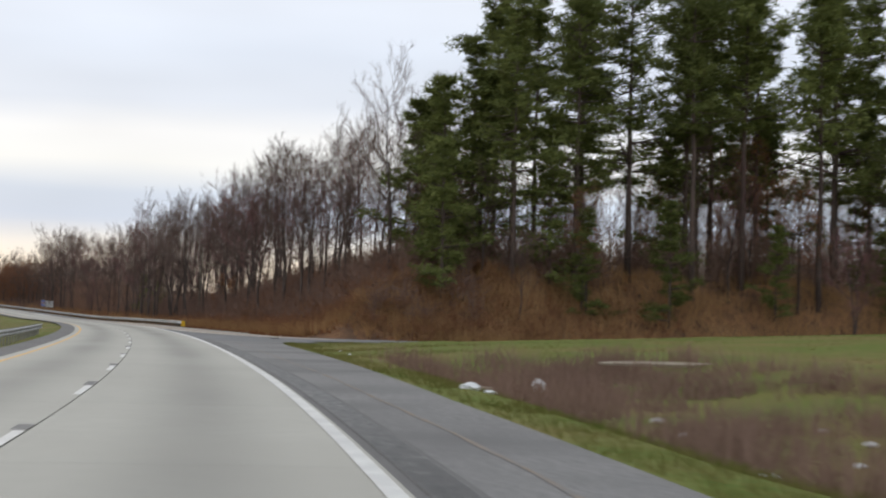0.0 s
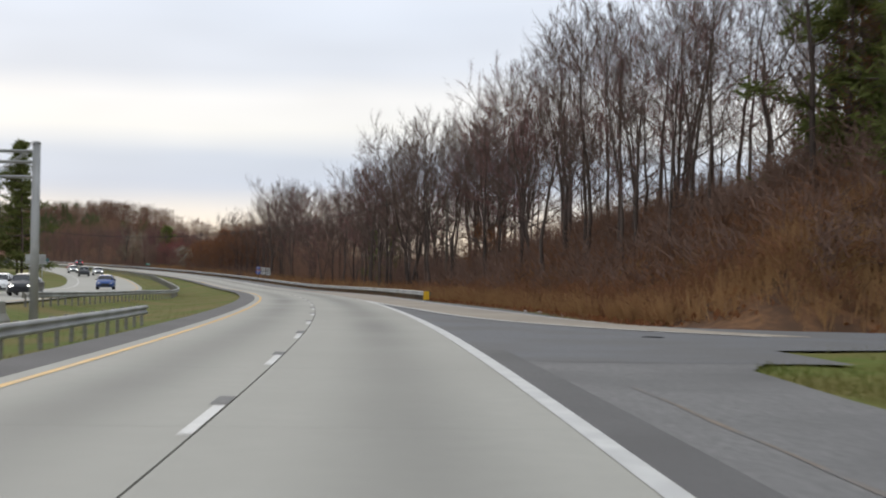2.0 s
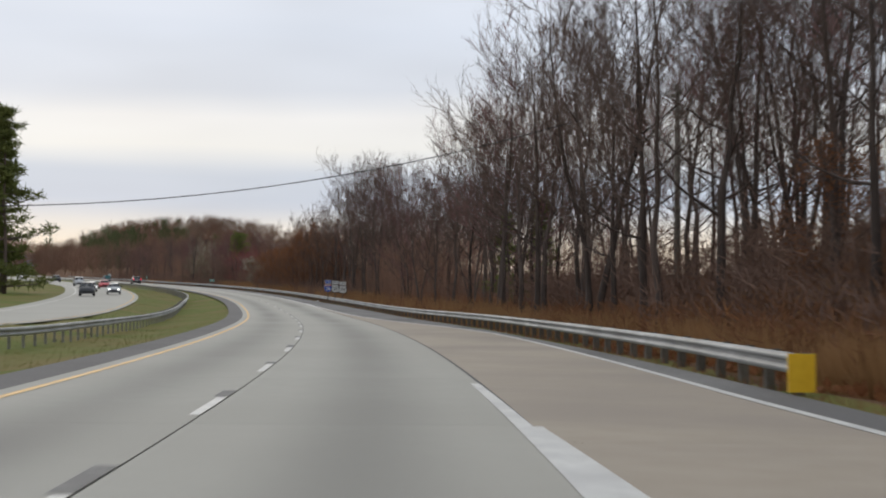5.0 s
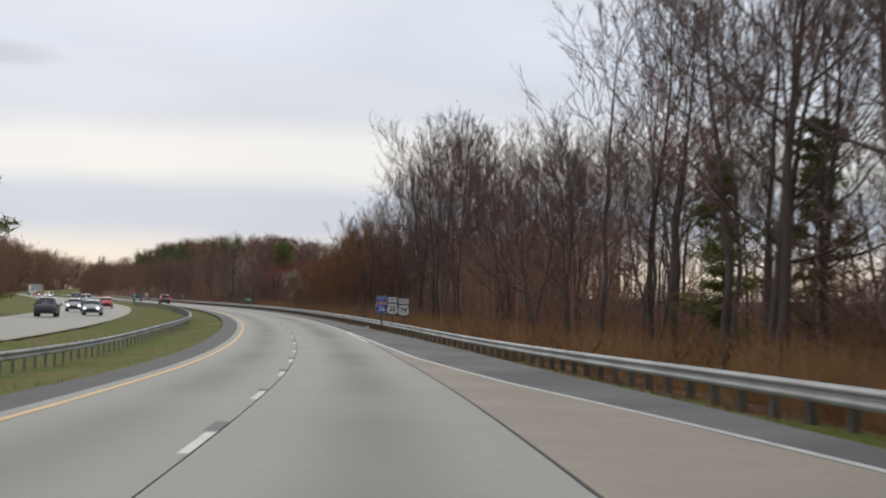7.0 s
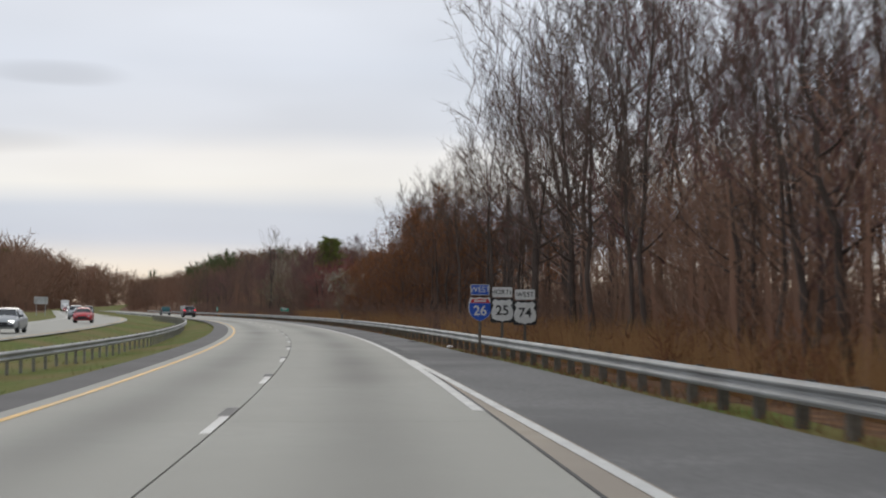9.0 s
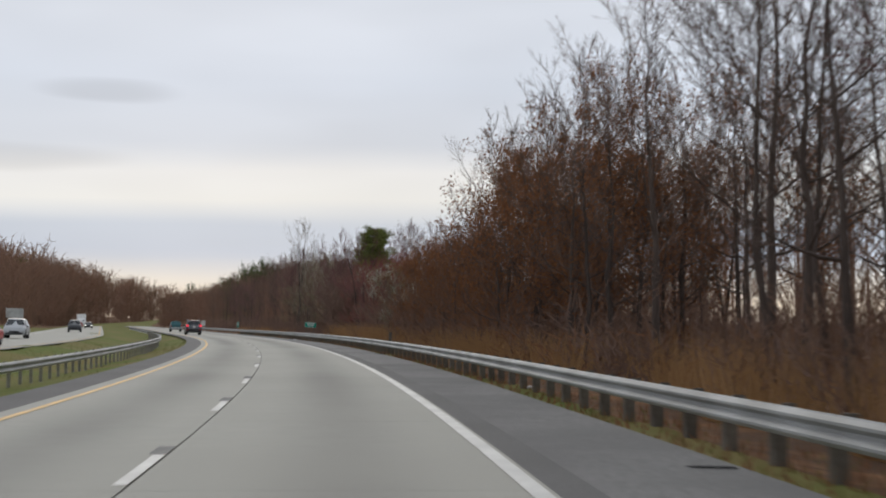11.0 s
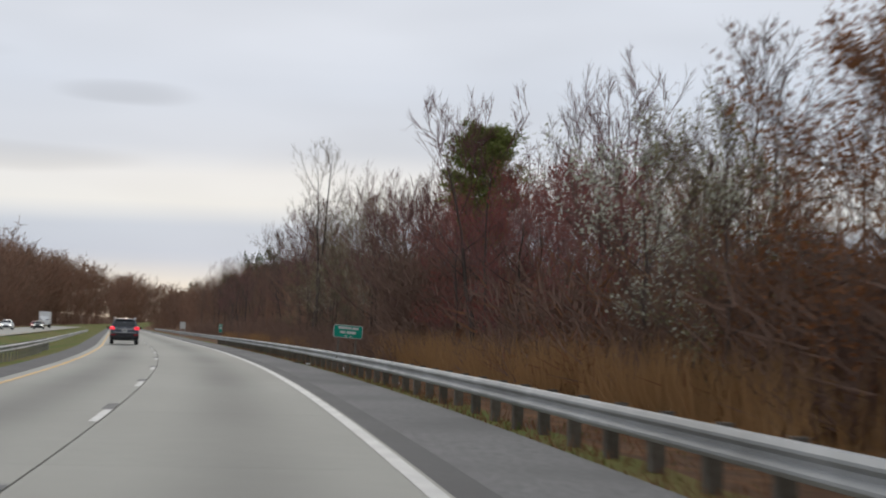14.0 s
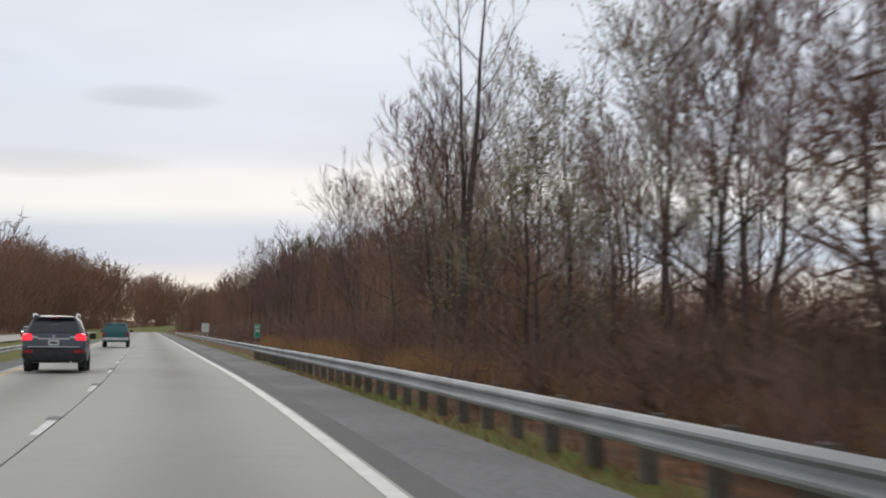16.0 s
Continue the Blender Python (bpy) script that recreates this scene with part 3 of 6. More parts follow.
setting("slip_line_right", strip(104, 284, lambda s: ramp_right(s) + 0.08, lambda s: ramp_right(s) - 0.08, 0.007, 2.0), M_WHITE, "solid white line along the slip lane's outer side", "road marking")
for dd, nm, mt in ((0.5, "opposite_line_near", M_YELLOW), (7.8, "opposite_line_far", M_WHITE)):
    setting(nm, strip(-120, 1500, lambda s: opp_near(s) + dd + 0.07, lambda s: opp_near(s) + dd - 0.07, 0.0, 4.0), mt, "solid line along the oncoming carriageway", "road marking")

# dashes with the dark block that follows each
DASH_N = (-3, 0, 10, 16, 18, 21, 25, 28, 31, 35, 39, 60)
DASH_S = (-8, 24.5, 131.2, 191.7, 212.8, 245.5, 294.8, 328.5, 369.5, 419.2, 473.1, 729)
for i, s in enumerate(np.interp(np.arange(-3, 53), DASH_N, DASH_S)):
    ob = setting("lane_dash", strip(s, s + 3.05, 1.99, 1.86, 0.006, 1.6), M_WHITE, "white dash between the two lanes", "road marking")
    ob["group"] = "lane dashes"
    if s < 520:
        ob = setting("dash_shadow_block", strip(s + 3.15, s + 4.5 + 0.5 * math.sin(i * 2.3), 2.05, 1.86, 0.005, 1.6), M_MARK, "dark worn block of paint after a lane dash", "road marking")
        ob["group"] = "dark blocks"

# ---- guard rails ----
W_PROFILE = [(0.0, 0.155), (0.05, 0.145), (0.083, 0.10), (0.083, 0.07), (0.02, 0.02), (0.02, -0.02), (0.083, -0.07), (0.083, -0.10), (0.05, -0.145), (0.0, -0.155)]


def guard_rail(name, label, s0, s1, off, top, side, post_to, wide=0.15):
    """W-beam rail on posts; side: +1 the face looks to the left of the road. Posts past post_to are left out."""
    root = thing(name, label, "guard rail")
    s = np.arange(s0, s1 + 0.1, 3.81)
    d = off(s) if callable(off) else np.full(s.shape, float(off))
    z = top(s) if callable(top) else np.full(s.shape, float(top))
    for k in range(0, len(s) - 1, 8):
        a, e = Acc(), min(k + 8, len(s) - 1)
        idx = np.arange(k, e + 1)
        prof = W_PROFILE + [(x - 0.012, y) for x, y in W_PROFILE[::-1]]
        rings = np.stack([on(s[idx], d[idx] + side * px, z[idx] - 0.16 + pz) for px, pz in prof], 1)
        n, m = len(idx), len(prof)
        a.add(rings.reshape(-1, 3), [(i * m + j, i * m + (j + 1) % m, (i + 1) * m + (j + 1) % m, (i + 1) * m + j) for i in range(n - 1) for j in range(m)])
        part("beam", a, M_STEEL, root)
    post = None
    for q in np.arange(s0 + 0.5, min(s1, post_to), 1.905):
        dq, zq = float(np.interp(q, s, d)), float(np.interp(q, s, z))
        gz0 = float(height(q, dq - side * 0.2)) - 0.25
        m = Matrix.Translation(Vector(on(q, dq - side * 0.19, 0.0).tolist())) @ pose(0, 0, 0, 0, 0, bearing(q))
        if post is None:
            pa = Acc().box((0, 0, -0.55), (wide, wide * 1.3, 1.1))
            me = pa.mesh("post", M_POST if wide > 0.1 else M_POST_S)
            ba = Acc().box((0, 0, 0), (0.13, wide, 0.3)).mesh("block", M_POST if wide > 0.1 else M_POST_S)
            post = True
        ob = new("post", me)
        ob.parent, ob.matrix_basis = root, m @ pose(0, 0, zq - 0.10)
        bl = new("spacer_block", ba)
        bl.parent, bl.matrix_basis = root, m @ pose(side * 0.12, 0, zq - 0.17)
    return root


def rail_d(s):
    return np.interp(s, (150, 165, 203, 235, 293, 320, 372, 440, 4000), (-6.15, -6.6, -6.8, -6.2, -4.75, -4.45, -4.35, -4.15, -4.15))


rail = guard_rail("guard_rail", "galvanised steel guard rail on weathered posts beside the shoulder", 156, 700, rail_d, 0.6, 1, 500)
a = Acc().box((0, 0, -0.28), (0.40, 0.06, 0.56))
m = Matrix.Translation(Vector(on(155.6, rail_d(155.6), 0.6).tolist())) @ pose(0, 0, 0, 0, 0, bearing(155))
M_SIGNYEL = mat("yellow_reflective_sheet", (0.72, 0.42, 0.02), (0.8, 0.5, 0.03), 6, 0.5)
ob = part("end_plate", a, M_SIGNYEL, rail, "yellow reflective end plate")
ob.matrix_basis = m
guard_rail("median_rail", "galvanised steel guard rail along the median grass", -40, 107, 7.4, lambda s: height(s, 7.4) + 0.72, -1, 107, 0.09)


def median_rail_d(s):
    return np.interp(s, (128, 167, 190, 236, 285, 322, 405, 4000), (15.6, 13.6, 11.6, 10.8, 10.2, 9.0, 8.3, 8.0))


guard_rail("median_rail", "long galvanised guard rail curving along the median", 128, 620, median_rail_d, lambda s: height(s, median_rail_d(s)) + 0.8, -1, 480, 0.09)

# ---- concrete slabs, with open joints between them ----
def slabs(name, label, s0, s1, length, left, right, material, parent):
    for k, s in enumerate(np.arange(s0, s1 - 0.1, length)):
        e = min(s + length, s1)
        part("slab", strip(s + 0.006, e - 0.006, left, right, 0.0, 3.1, 0.06, 2), material, parent)


lane_right = thing("lane_right", "pale concrete slabs of the outer lane, dark-streaked down the middle", "road lane", kind="structure")
lane_left = thing("lane_left", "pale concrete slabs of the inner lane", "road lane", kind="structure")
lane_slip = thing("lane_slip", "tan concrete slabs of the slip lane", "road lane", kind="structure")
slabs("lane_right", "", -60, 560, 9.14, 1.835, -1.80, M_CONC, lane_right)
slabs("lane_left", "", -60, 560, 9.14, 5.22, 1.86, M_CONC, lane_left)
slabs("lane_slip", "", 93.5, 284, 9.14, lambda s: ramp_left(s) - 0.02, lambda s: ramp_right(s) - 0.12, M_CONC_TAN, lane_slip)
setting("lane_beyond", strip(560, 3800, 5.22, -1.80, 0.0, 6.0, 0.0, 3), M_CONC, "pale concrete carriageway running on straight", "road")


# ---- trees ----
def unit(v):
    return v / (np.linalg.norm(v) + 1e-9)


def grow(seed, H, r0, first=0.35, limbs=14, reach=0.26, rise=0.9, forks=1, twigs=6, subs=6, twig_r=0.010, wob=0.02, splay=0.10, lets=2):
    """A leafless tree: limbs that bend upwards, branches on them, twigs and twiglets; also the twig tips."""
    rng = np.random.default_rng(seed)
    wood, fine = Acc(), Acc()
    tips, fb, ft, fr = [], [], [], []
    for fk in range(forks):
        lean = rng.normal(0, 0.03, 2) + (np.array([math.cos(fk * 2.6 + seed), math.sin(fk * 2.6 + seed)]) * (splay if forks > 1 else 0.0))
        u = np.linspace(0, 1, 9)
        path = np.stack([lean[0] * H * u + np.cumsum(rng.normal(0, wob, 9)) * H * 0.4, lean[1] * H * u + np.cumsum(rng.normal(0, wob, 9)) * H * 0.4, u * H * (0.9 - 0.06 * fk)], 1)
        path[0, :2] = 0
        path[0, 2] = -0.4
        rad = r0 * (1 - 0.93 * u ** 0.85) * (1 if fk == 0 else 0.8)
        rad[0] *= 1.35
        wood.tube(path, rad, 6)
        az = rng.uniform(0, 6.28)
        for i in range(limbs):
            c = ((i + rng.uniform(0, 0.9)) / limbs) ** 0.9
            t = first + (0.98 - first) * c
            at = np.array([np.interp(t, u, path[:, k]) for k in range(3)])
            az += 2.4 + rng.normal(0, 0.5)
            L = H * reach * (0.35 + 0.95 * math.sin(math.pi * (0.22 + 0.70 * c))) * rng.uniform(0.65, 1.25)
            el = rise * (0.5 + 0.4 * c) + rng.normal(0, 0.12)
            gain = rng.uniform(0.3, 0.75)
            lp, turn = [at], az
            for q in range(6):
                e = min(1.4, el + gain * q / 5)
                turn += rng.normal(0, 0.12)
                lp.append(lp[-1] + L / 6 * np.array([math.cos(turn) * math.cos(e), math.sin(turn) * math.cos(e), math.sin(e) + rng.normal(0, 0.08)]))
            lp = np.array(lp)
            f7 = np.linspace(0, 1, 7)
            lr = max(0.015, float(np.interp(t, u, rad)) * rng.uniform(0.3, 0.48))
            wood.tube(lp, lr * (1 - 0.86 * f7), 4, False)
            for j in range(subs):
                f = 0.2 + 0.8 * (j + rng.uniform(0, 0.9)) / subs
                b2 = np.array([np.interp(f, f7, lp[:, k]) for k in range(3)])
                k0 = min(5, int(f * 6))
                tan = unit(lp[k0 + 1] - lp[k0])
                side = unit(np.cross(tan, rng.normal(size=3)))
                d2 = unit(tan + side * rng.uniform(0.5, 1.0) + np.array([0, 0, 0.25]))
                l2 = L * (0.62 - 0.36 * f) * rng.uniform(0.6, 1.2)
                mid = b2 + d2 * l2 * 0.5
                d3 = unit(d2 + np.array([0, 0, 0.35]) + rng.normal(0, 0.12, 3))
                end = mid + d3 * l2 * 0.5
                r2 = max(twig_r * 1.3, lr * 0.32 * (1.1 - 0.6 * f))
                fine.tube([b2, mid, end], [r2, r2 * 0.65, r2 * 0.2], 3, False)
                for k in range(twigs):
                    g2 = rng.uniform(0.1, 1.0)
                    b3 = b2 + (mid - b2) * g2 * 2 if g2 < 0.5 else mid + (end - mid) * (g2 * 2 - 1)
                    w3 = unit((d2 if g2 < 0.5 else d3) + rng.normal(0, 0.42, 3) + np.array([0, 0, 0.18]))
                    l3 = (0.35 + l2 * rng.uniform(0.28, 0.5)) * (1.15 - 0.45 * g2)
                    e3 = b3 + w3 * l3
                    fb.append(b3)
                    ft.append(e3)
                    fr.append(twig_r * rng.uniform(0.8, 1.3))
                    tips.append(b3 + (e3 - b3) * rng.uniform(0.3, 1.0))
                    for v in range(lets):
                        b4 = b3 + (e3 - b3) * rng.uniform(0.15, 0.85)
                        e4 = b4 + unit(w3 + rng.normal(0, 0.45, 3) + np.array([0, 0, 0.15])) * l3 * rng.uniform(0.35, 0.65)
                        fb.append(b4)
                        ft.append(e4)
                        fr.append(twig_r * rng.uniform(0.55, 0.85))
                        tips.append(e4)
    fine.cones(fb, ft, fr)
    tips = np.array(tips)
    k = H / np.percentile(tips[:, 2], 99.5)
    wood.v, fine.v = [v * k for v in wood.v], [v * k for v in fine.v]
    return wood, fine, tips * k


def bare_tree(name, label, seed, H, r0, twig=None, **kw):
    root = thing(name, label, "tree", "trees of the roadside woods")
    wood, fine, tips = grow(seed, H, r0, **kw)
    part("trunk", wood, M_BARK, root, flat=False)
    part("crown", fine, twig or M_TWIG, root)
    return root


def leafy_tree(name, label, seed, H, r0, leaf, n, size, category="tree", twig=None, spread=0.22, **kw):
    rng = np.random.default_rng(seed + 900)
    root = thing(name, label, category, "trees of the roadside woods")
    wood, fine, tips = grow(seed, H, r0, **kw)
    part("trunk", wood, M_BARK, root, flat=False)
    part("crown", fine, twig or M_TWIG, root)
    at = tips[rng.integers(0, len(tips), n)] + rng.normal(0, spread, (n, 3))
    part("foliage", Acc().leaves(at, rng.uniform(size * 0.6, size * 1.3, n), rng, 0.4), leaf, root)
    return root


def pine_tree(name, label, seed, H, r0, first=0.3, reach=0.2, tufts=7, blades=10, blade=0.55, domed=False):
    """A white pine: whorls of flat branches with brushes of needles."""
    rng = np.random.default_rng(seed)
    root = thing(name, label, "pine tree", "pines on the bank")
    wood, need = Acc(), Acc()
    u = np.linspace(0, 1, 9)
    path = np.stack([np.cumsum(rng.normal(0, 0.05, 9)), np.cumsum(rng.normal(0, 0.05, 9)), u * H], 1)
    path[0] = (0, 0, -0.5)
    wood.tube(path, r0 * (1 - 0.93 * u), 7)
    z, cb, cr2 = H * first, [], []
    while z < H * 0.99:
        t = z / H
        for k in range(rng.integers(3, 6)):
            az = rng.uniform(0, 6.28)
            L = H * reach * (1.12 - t) ** 0.75 * rng.uniform(0.4, 1.15) * (0.75 + 0.35 * math.sin(t * 31 + seed))
            if domed:
                L = H * reach * math.sqrt(max(0.05, 1 - ((t - 0.74) / 0.28) ** 2)) * rng.uniform(0.5, 1.05)
            el = 0.05 + 0.55 * max(0, t - 0.45) + rng.normal(0, 0.12)
            base = np.array([np.interp(t, u, path[:, j]) for j in range(3)])
            dv = np.array([math.cos(az) * math.cos(el), math.sin(az) * math.cos(el), math.sin(el)])
            q = np.linspace(0, 1, 4)[:, None]
            bp = base + dv * L * q + np.array([0, 0, 0.14 * L]) * q ** 2 + rng.normal(0, 0.02 * L, (4, 3)) * q
            wood.tube(bp, 0.045 * (1 - 0.8 * q[:, 0]) * (0.5 + L / 4), 3, False)
            for j in range(tufts):
                f = 0.35 + 0.68 * rng.uniform(0, 1) ** 0.8
                c = np.array([np.interp(f, q[:, 0], bp[:, k2]) for k2 in range(3)]) + rng.normal(0, 0.10 * L, 3) * np.array([1, 1, 0.35]) + np.array([0, 0, 0.08])
                n = blades
                s = c + rng.normal(0, 0.2, (n, 3)) * np.array([1, 1, 0.5])
                cb.append(s)
                cr2.append(blade * rng.uniform(0.6, 1.3, n))
        z += rng.uniform(0.45, 0.85) * (1.2 - 0.4 * t) * (0.4 if domed else 1.0)
    need.needles(np.concatenate(cb), np.concatenate(cr2), rng, -0.25)
    part("trunk", wood, M_PINEBARK, root, flat=False)
    part("crown", need, M_NEEDLE, root)
    return root


def place(proto, s, d, scale=1.0, turn=0.0, lean=0.0, first=None):
    """Put a copy of a tree on the ground; the prototype itself takes the first place."""
    z = float(height(s, d))
    p = on(s, d, z).tolist()
    m = Matrix.Translation(p) @ pose(0, 0, 0, lean, lean * 0.6, turn)
    if not proto.get("used"):
        proto["used"] = scale
        proto.matrix_basis = m @ Matrix.Scale(scale, 4)
        return proto
    return copy_thing(proto, m @ Matrix.Scale(scale / proto["used"], 4))    # a copy keeps its model's scale


BARE = [bare_tree("bare_tree", "tall leafless tree with grey-brown bark in the woods", 11, 15.0, 0.17, first=0.26, limbs=17, reach=0.27),
        bare_tree("bare_tree", "tall leafless tree with upswept branches in the woods", 12, 15.0, 0.15, first=0.28, limbs=17, reach=0.24, rise=1.1),
        bare_tree("bare_tree", "forked leafless tree with grey-brown bark in the woods", 13, 14.0, 0.16, first=0.26, limbs=10, forks=2, reach=0.25, rise=1.0),
        bare_tree("bare_tree", "slender leafless tree crowded among others", 14, 13.0, 0.10, first=0.2, limbs=15, reach=0.21, rise=1.1, subs=5),
        bare_tree("bare_tree", "spreading leafless tree with crooked limbs in the woods", 15, 14.0, 0.20, first=0.26, limbs=15, reach=0.34, rise=0.8, wob=0.035)]
REDB = [bare_tree("budding_tree", "leafless tree with reddish budding twigs", 21, 14.0, 0.16, M_TWIG_RED, first=0.26, limbs=16, reach=0.27),
        bare_tree("budding_tree", "forked leafless tree with reddish budding twigs", 22, 11.0, 0.15, M_TWIG_RED, first=0.2, limbs=10, forks=2, reach=0.32, twig_r=0.012)]
RUSS = [leafy_tree("russet_tree", "oak holding its dead russet leaves", 31, 9.0, 0.14, M_RUSSET, 4400, 0.098, spread=0.14, first=0.12, limbs=16, reach=0.3, rise=0.75, twigs=5),
        leafy_tree("russet_tree", "slender tree with sparse dead russet leaves", 32, 11.0, 0.13, M_RUSSET, 3900, 0.085, spread=0.14, first=0.2, limbs=16, reach=0.24, twigs=5),
        leafy_tree("russet_tree", "bushy young oak thick with brown leaves", 33, 6.5, 0.11, M_RUSSET, 3900, 0.096, spread=0.14, first=0.06, limbs=15, reach=0.36, rise=0.7, twigs=5)]
PINE = [pine_tree("pine_tree", "tall dark green white pine on the bank", 41, 24.0, 0.26, 0.27, 0.30, tufts=8),
        pine_tree("pine_tree", "tall dark green white pine with bare lower trunk", 42, 24.0, 0.24, 0.45, 0.25, tufts=8),
        pine_tree("pine_tree", "dense young pine with branches to the ground", 43, 13.0, 0.16, 0.06, 0.30, tufts=8),
        pine_tree("pine_tree", "round-topped pine above vine-grown brush", 44, 11.6, 0.17, 0.5, 0.19, tufts=20, blade=0.32, domed=True)]
BLOS = [leafy_tree("blossom_tree", "small tree covered in white blossom", 51, 6.5, 0.10, M_BLOSSOM, 2200, 0.10, first=0.10, limbs=13, reach=0.34, rise=0.8, twigs=6, spread=0.1),
        leafy_tree("blossom_tree", "tall thin tree with sparse whitish-green young leaves", 52, 10.5, 0.11, M_OLIVE, 1300, 0.08, first=0.25, limbs=14, reach=0.25, twig=M_TWIG_PALE, spread=0.1)]
MAPL = [leafy_tree("maple_tree", "maple hazy with dark red buds", 61, 9.5, 0.15, M_MAPLE, 5600, 0.078, first=0.08, limbs=17, reach=0.34, rise=0.8, twig=M_TWIG_RED, spread=0.16)]
OLIV = [leafy_tree("olive_leaved_tree", "small tree with dull olive young leaves", 71, 7.0, 0.10, M_OLIVE, 2400, 0.085, first=0.08, limbs=15, reach=0.33, rise=0.8, spread=0.12)]
TWIN = bare_tree("twin_stemmed_tree", "tall pale leafless tree with two stems above brush", 81, 14.6, 0.20, M_TWIG_PALE, first=0.46, limbs=8, forks=2, reach=0.17, rise=1.1, twigs=4, subs=5, splay=0.035, wob=0.012)

rt = np.random.default_rng(5)


def scatter(protos, n, s0, s1, front, back, lo, hi, base_h, weights=None):
    """n trees between two offsets, spread evenly along the road."""
    for i in range(n):
        s = s0 + (s1 - s0) * (i + rt.uniform(0, 1)) / n
        f = rt.uniform(0, 1) ** 1.3
        d = front + (back - front) * f
        k = rt.choice(len(protos), p=weights)
        h = rt.uniform(lo, hi)
        place(protos[k], s, d, h / base_h[k], rt.uniform(0, 360), rt.normal(0, 1.5))


HB, HR, HU, HP = (15, 15, 14, 13, 14), (14, 11), (9, 11, 6.5), (24, 24, 13)
# pines on the bank
for s, d, k, h in ((106, -20.5, 2, 11), (110, -21.5, 2, 14.5), (113, -24.5, 0, 19), (117, -21, 2, 14), (108, -26.5, 0, 21), (111, -29, 1, 24), (107, -31, 0, 25),
                   (109, -36, 0, 27), (106, -40, 1, 27), (112, -42, 0, 28), (108, -45, 1, 28), (114, -49, 0, 28), (119, -28, 1, 25),
                   (127, -32, 1, 25), (105, -50, 1, 27), (110, -54, 0, 28), (113, -62, 0, 28),
                   (124, -24, 2, 15), (103, -37, 2, 9), (104, -31, 2, 8), (123, -52, 0, 27), (104, -46, 2, 7), (104, -56, 2, 9), (109, -66, 0, 28), (116, -51, 2, 15), (115, -60, 2, 16), (113, -41, 2, 13), (118, -68, 2, 16), (116, -46, 0, 27), (117, -58, 0, 28), (113, -33.5, 0, 26), (119, -46, 0, 27), (106, -59, 0, 28), (112, -25, 2, 16), (108, -29.5, 2, 13), (123, -37, 1, 26), (105, -70, 1, 28), (114, -73, 0, 28), (120, -63, 1, 27), (105, -63, 2, 9)):
    place(PINE[k], s, d, h / HP[k] , rt.uniform(0, 360))
place(BARE[1], 138, -13.4, 17.3 / 15, 30)
place(BARE[0], 114, -18.5, 18.5 / 15, 110)
scatter(BARE + REDB + RUSS[1:2], 22, 101, 128, -19, -62, 7, 13, HB + HR + (11,))
# bare woods on the bank
for s, d, h in ((146, -12.5, 15.5), (151, -15, 16.5), (158, -13.2, 16), (165, -14.5, 16.5), (171, -12.8, 16), (177, -14, 16.5), (184, -12.4, 16),
                (123, -16.5, 13.5), (126, -15.2, 13), (128, -17, 14), (131, -14.8, 13.5), (134, -18.5, 14), (129, -20, 14.5), (137, -16, 14),
                (126, -22, 17), (130, -25, 18), (133, -22.5, 17), (138, -21, 16), (143, -24, 17), (136, -28, 18), (124, -27, 18), (147, -20, 15.5)):
    place((BARE[0], BARE[4], REDB[0])[int(s) % 3], s, d, h / (15, 14, 14)[int(s) % 3], s * 19)
scatter(BARE + REDB, 38, 126, 200, -14.0, -38, 12.0, 16.5, HB + HR, (0.2, 0.18, 0.15, 0.15, 0.1, 0.16, 0.06))
place(BARE[1], 155, -15.7, 17.3 / 15, 40)
place(BARE[0], 162, -17.2, 17.0 / 15, 140)
place(BARE[0], 195, -10.8, 14.6 / 15, 10)
place(BARE[2], 189, -16.5, 13.0 / 14, 10)
place(RUSS[2], 176, -13.5, 0.8, 60)
scatter(BARE + REDB, 33, 180, 224, -9.8, -27, 14.5, 18.5, HB + HR, (0.25, 0.2, 0.15, 0.15, 0.15, 0.05, 0.05))
scatter(BARE + REDB, 14, 220, 236, -9.2, -24, 12.0, 16.0, HB + HR)
scatter(BARE + REDB, 16, 238, 264, -9.5, -25, 8.6, 10.6, HB + HR)
for s, d, h in ((240, -11, 16), (243, -12.5, 17), (247, -13.5, 16.5), (251, -11.2, 17), (254, -14, 15.5)):
    place(BARE[1], s, d, h / 15, s * 7)
place(PINE[2], 233, -14.5, 0.6, 80)
place(PINE[2], 240, -13.5, 0.55, 10)
scatter(BARE + REDB, 14, 262, 282, -8.8, -28, 10.0, 12.0, HB + HR, (0.15, 0.15, 0.15, 0.2, 0.25, 0.05, 0.05))
scatter(BARE + REDB, 40, 280, 335, -8.8, -30, 12.5, 15.5, HB + HR, (0.16, 0.14, 0.15, 0.2, 0.2, 0.1, 0.05))
place(BARE[4], 312, -9.9, 1.32, 75)
place(BARE[4], 301.5, -11.5, 1.2, 200)
place(BARE[4], 308.5, -11.8, 1.25, 320)
place(REDB[0], 316, -12.4, 1.2, 110)
place(BARE[4], 321, -13.5, 1.25, 15)
place(BARE[2], 306, -14.5, 1.2, 240)
place(BARE[0], 299, -9.5, 16.5 / 15, 120)
place(REDB[0], 303.5, -13, 16.0 / 14, 20)
scatter(BARE + RUSS, 7, 338, 352, -8.8, -20, 8.6, 11.0, HB + HU, (0.2, 0.2, 0.15, 0.15, 0.1, 0.0, 0.2, 0.0))
for i in range(5):
    place(RUSS[1], 340 + i * 1.6, -9.2 - (i * 37 % 8), 10.6 / 11, i * 77)
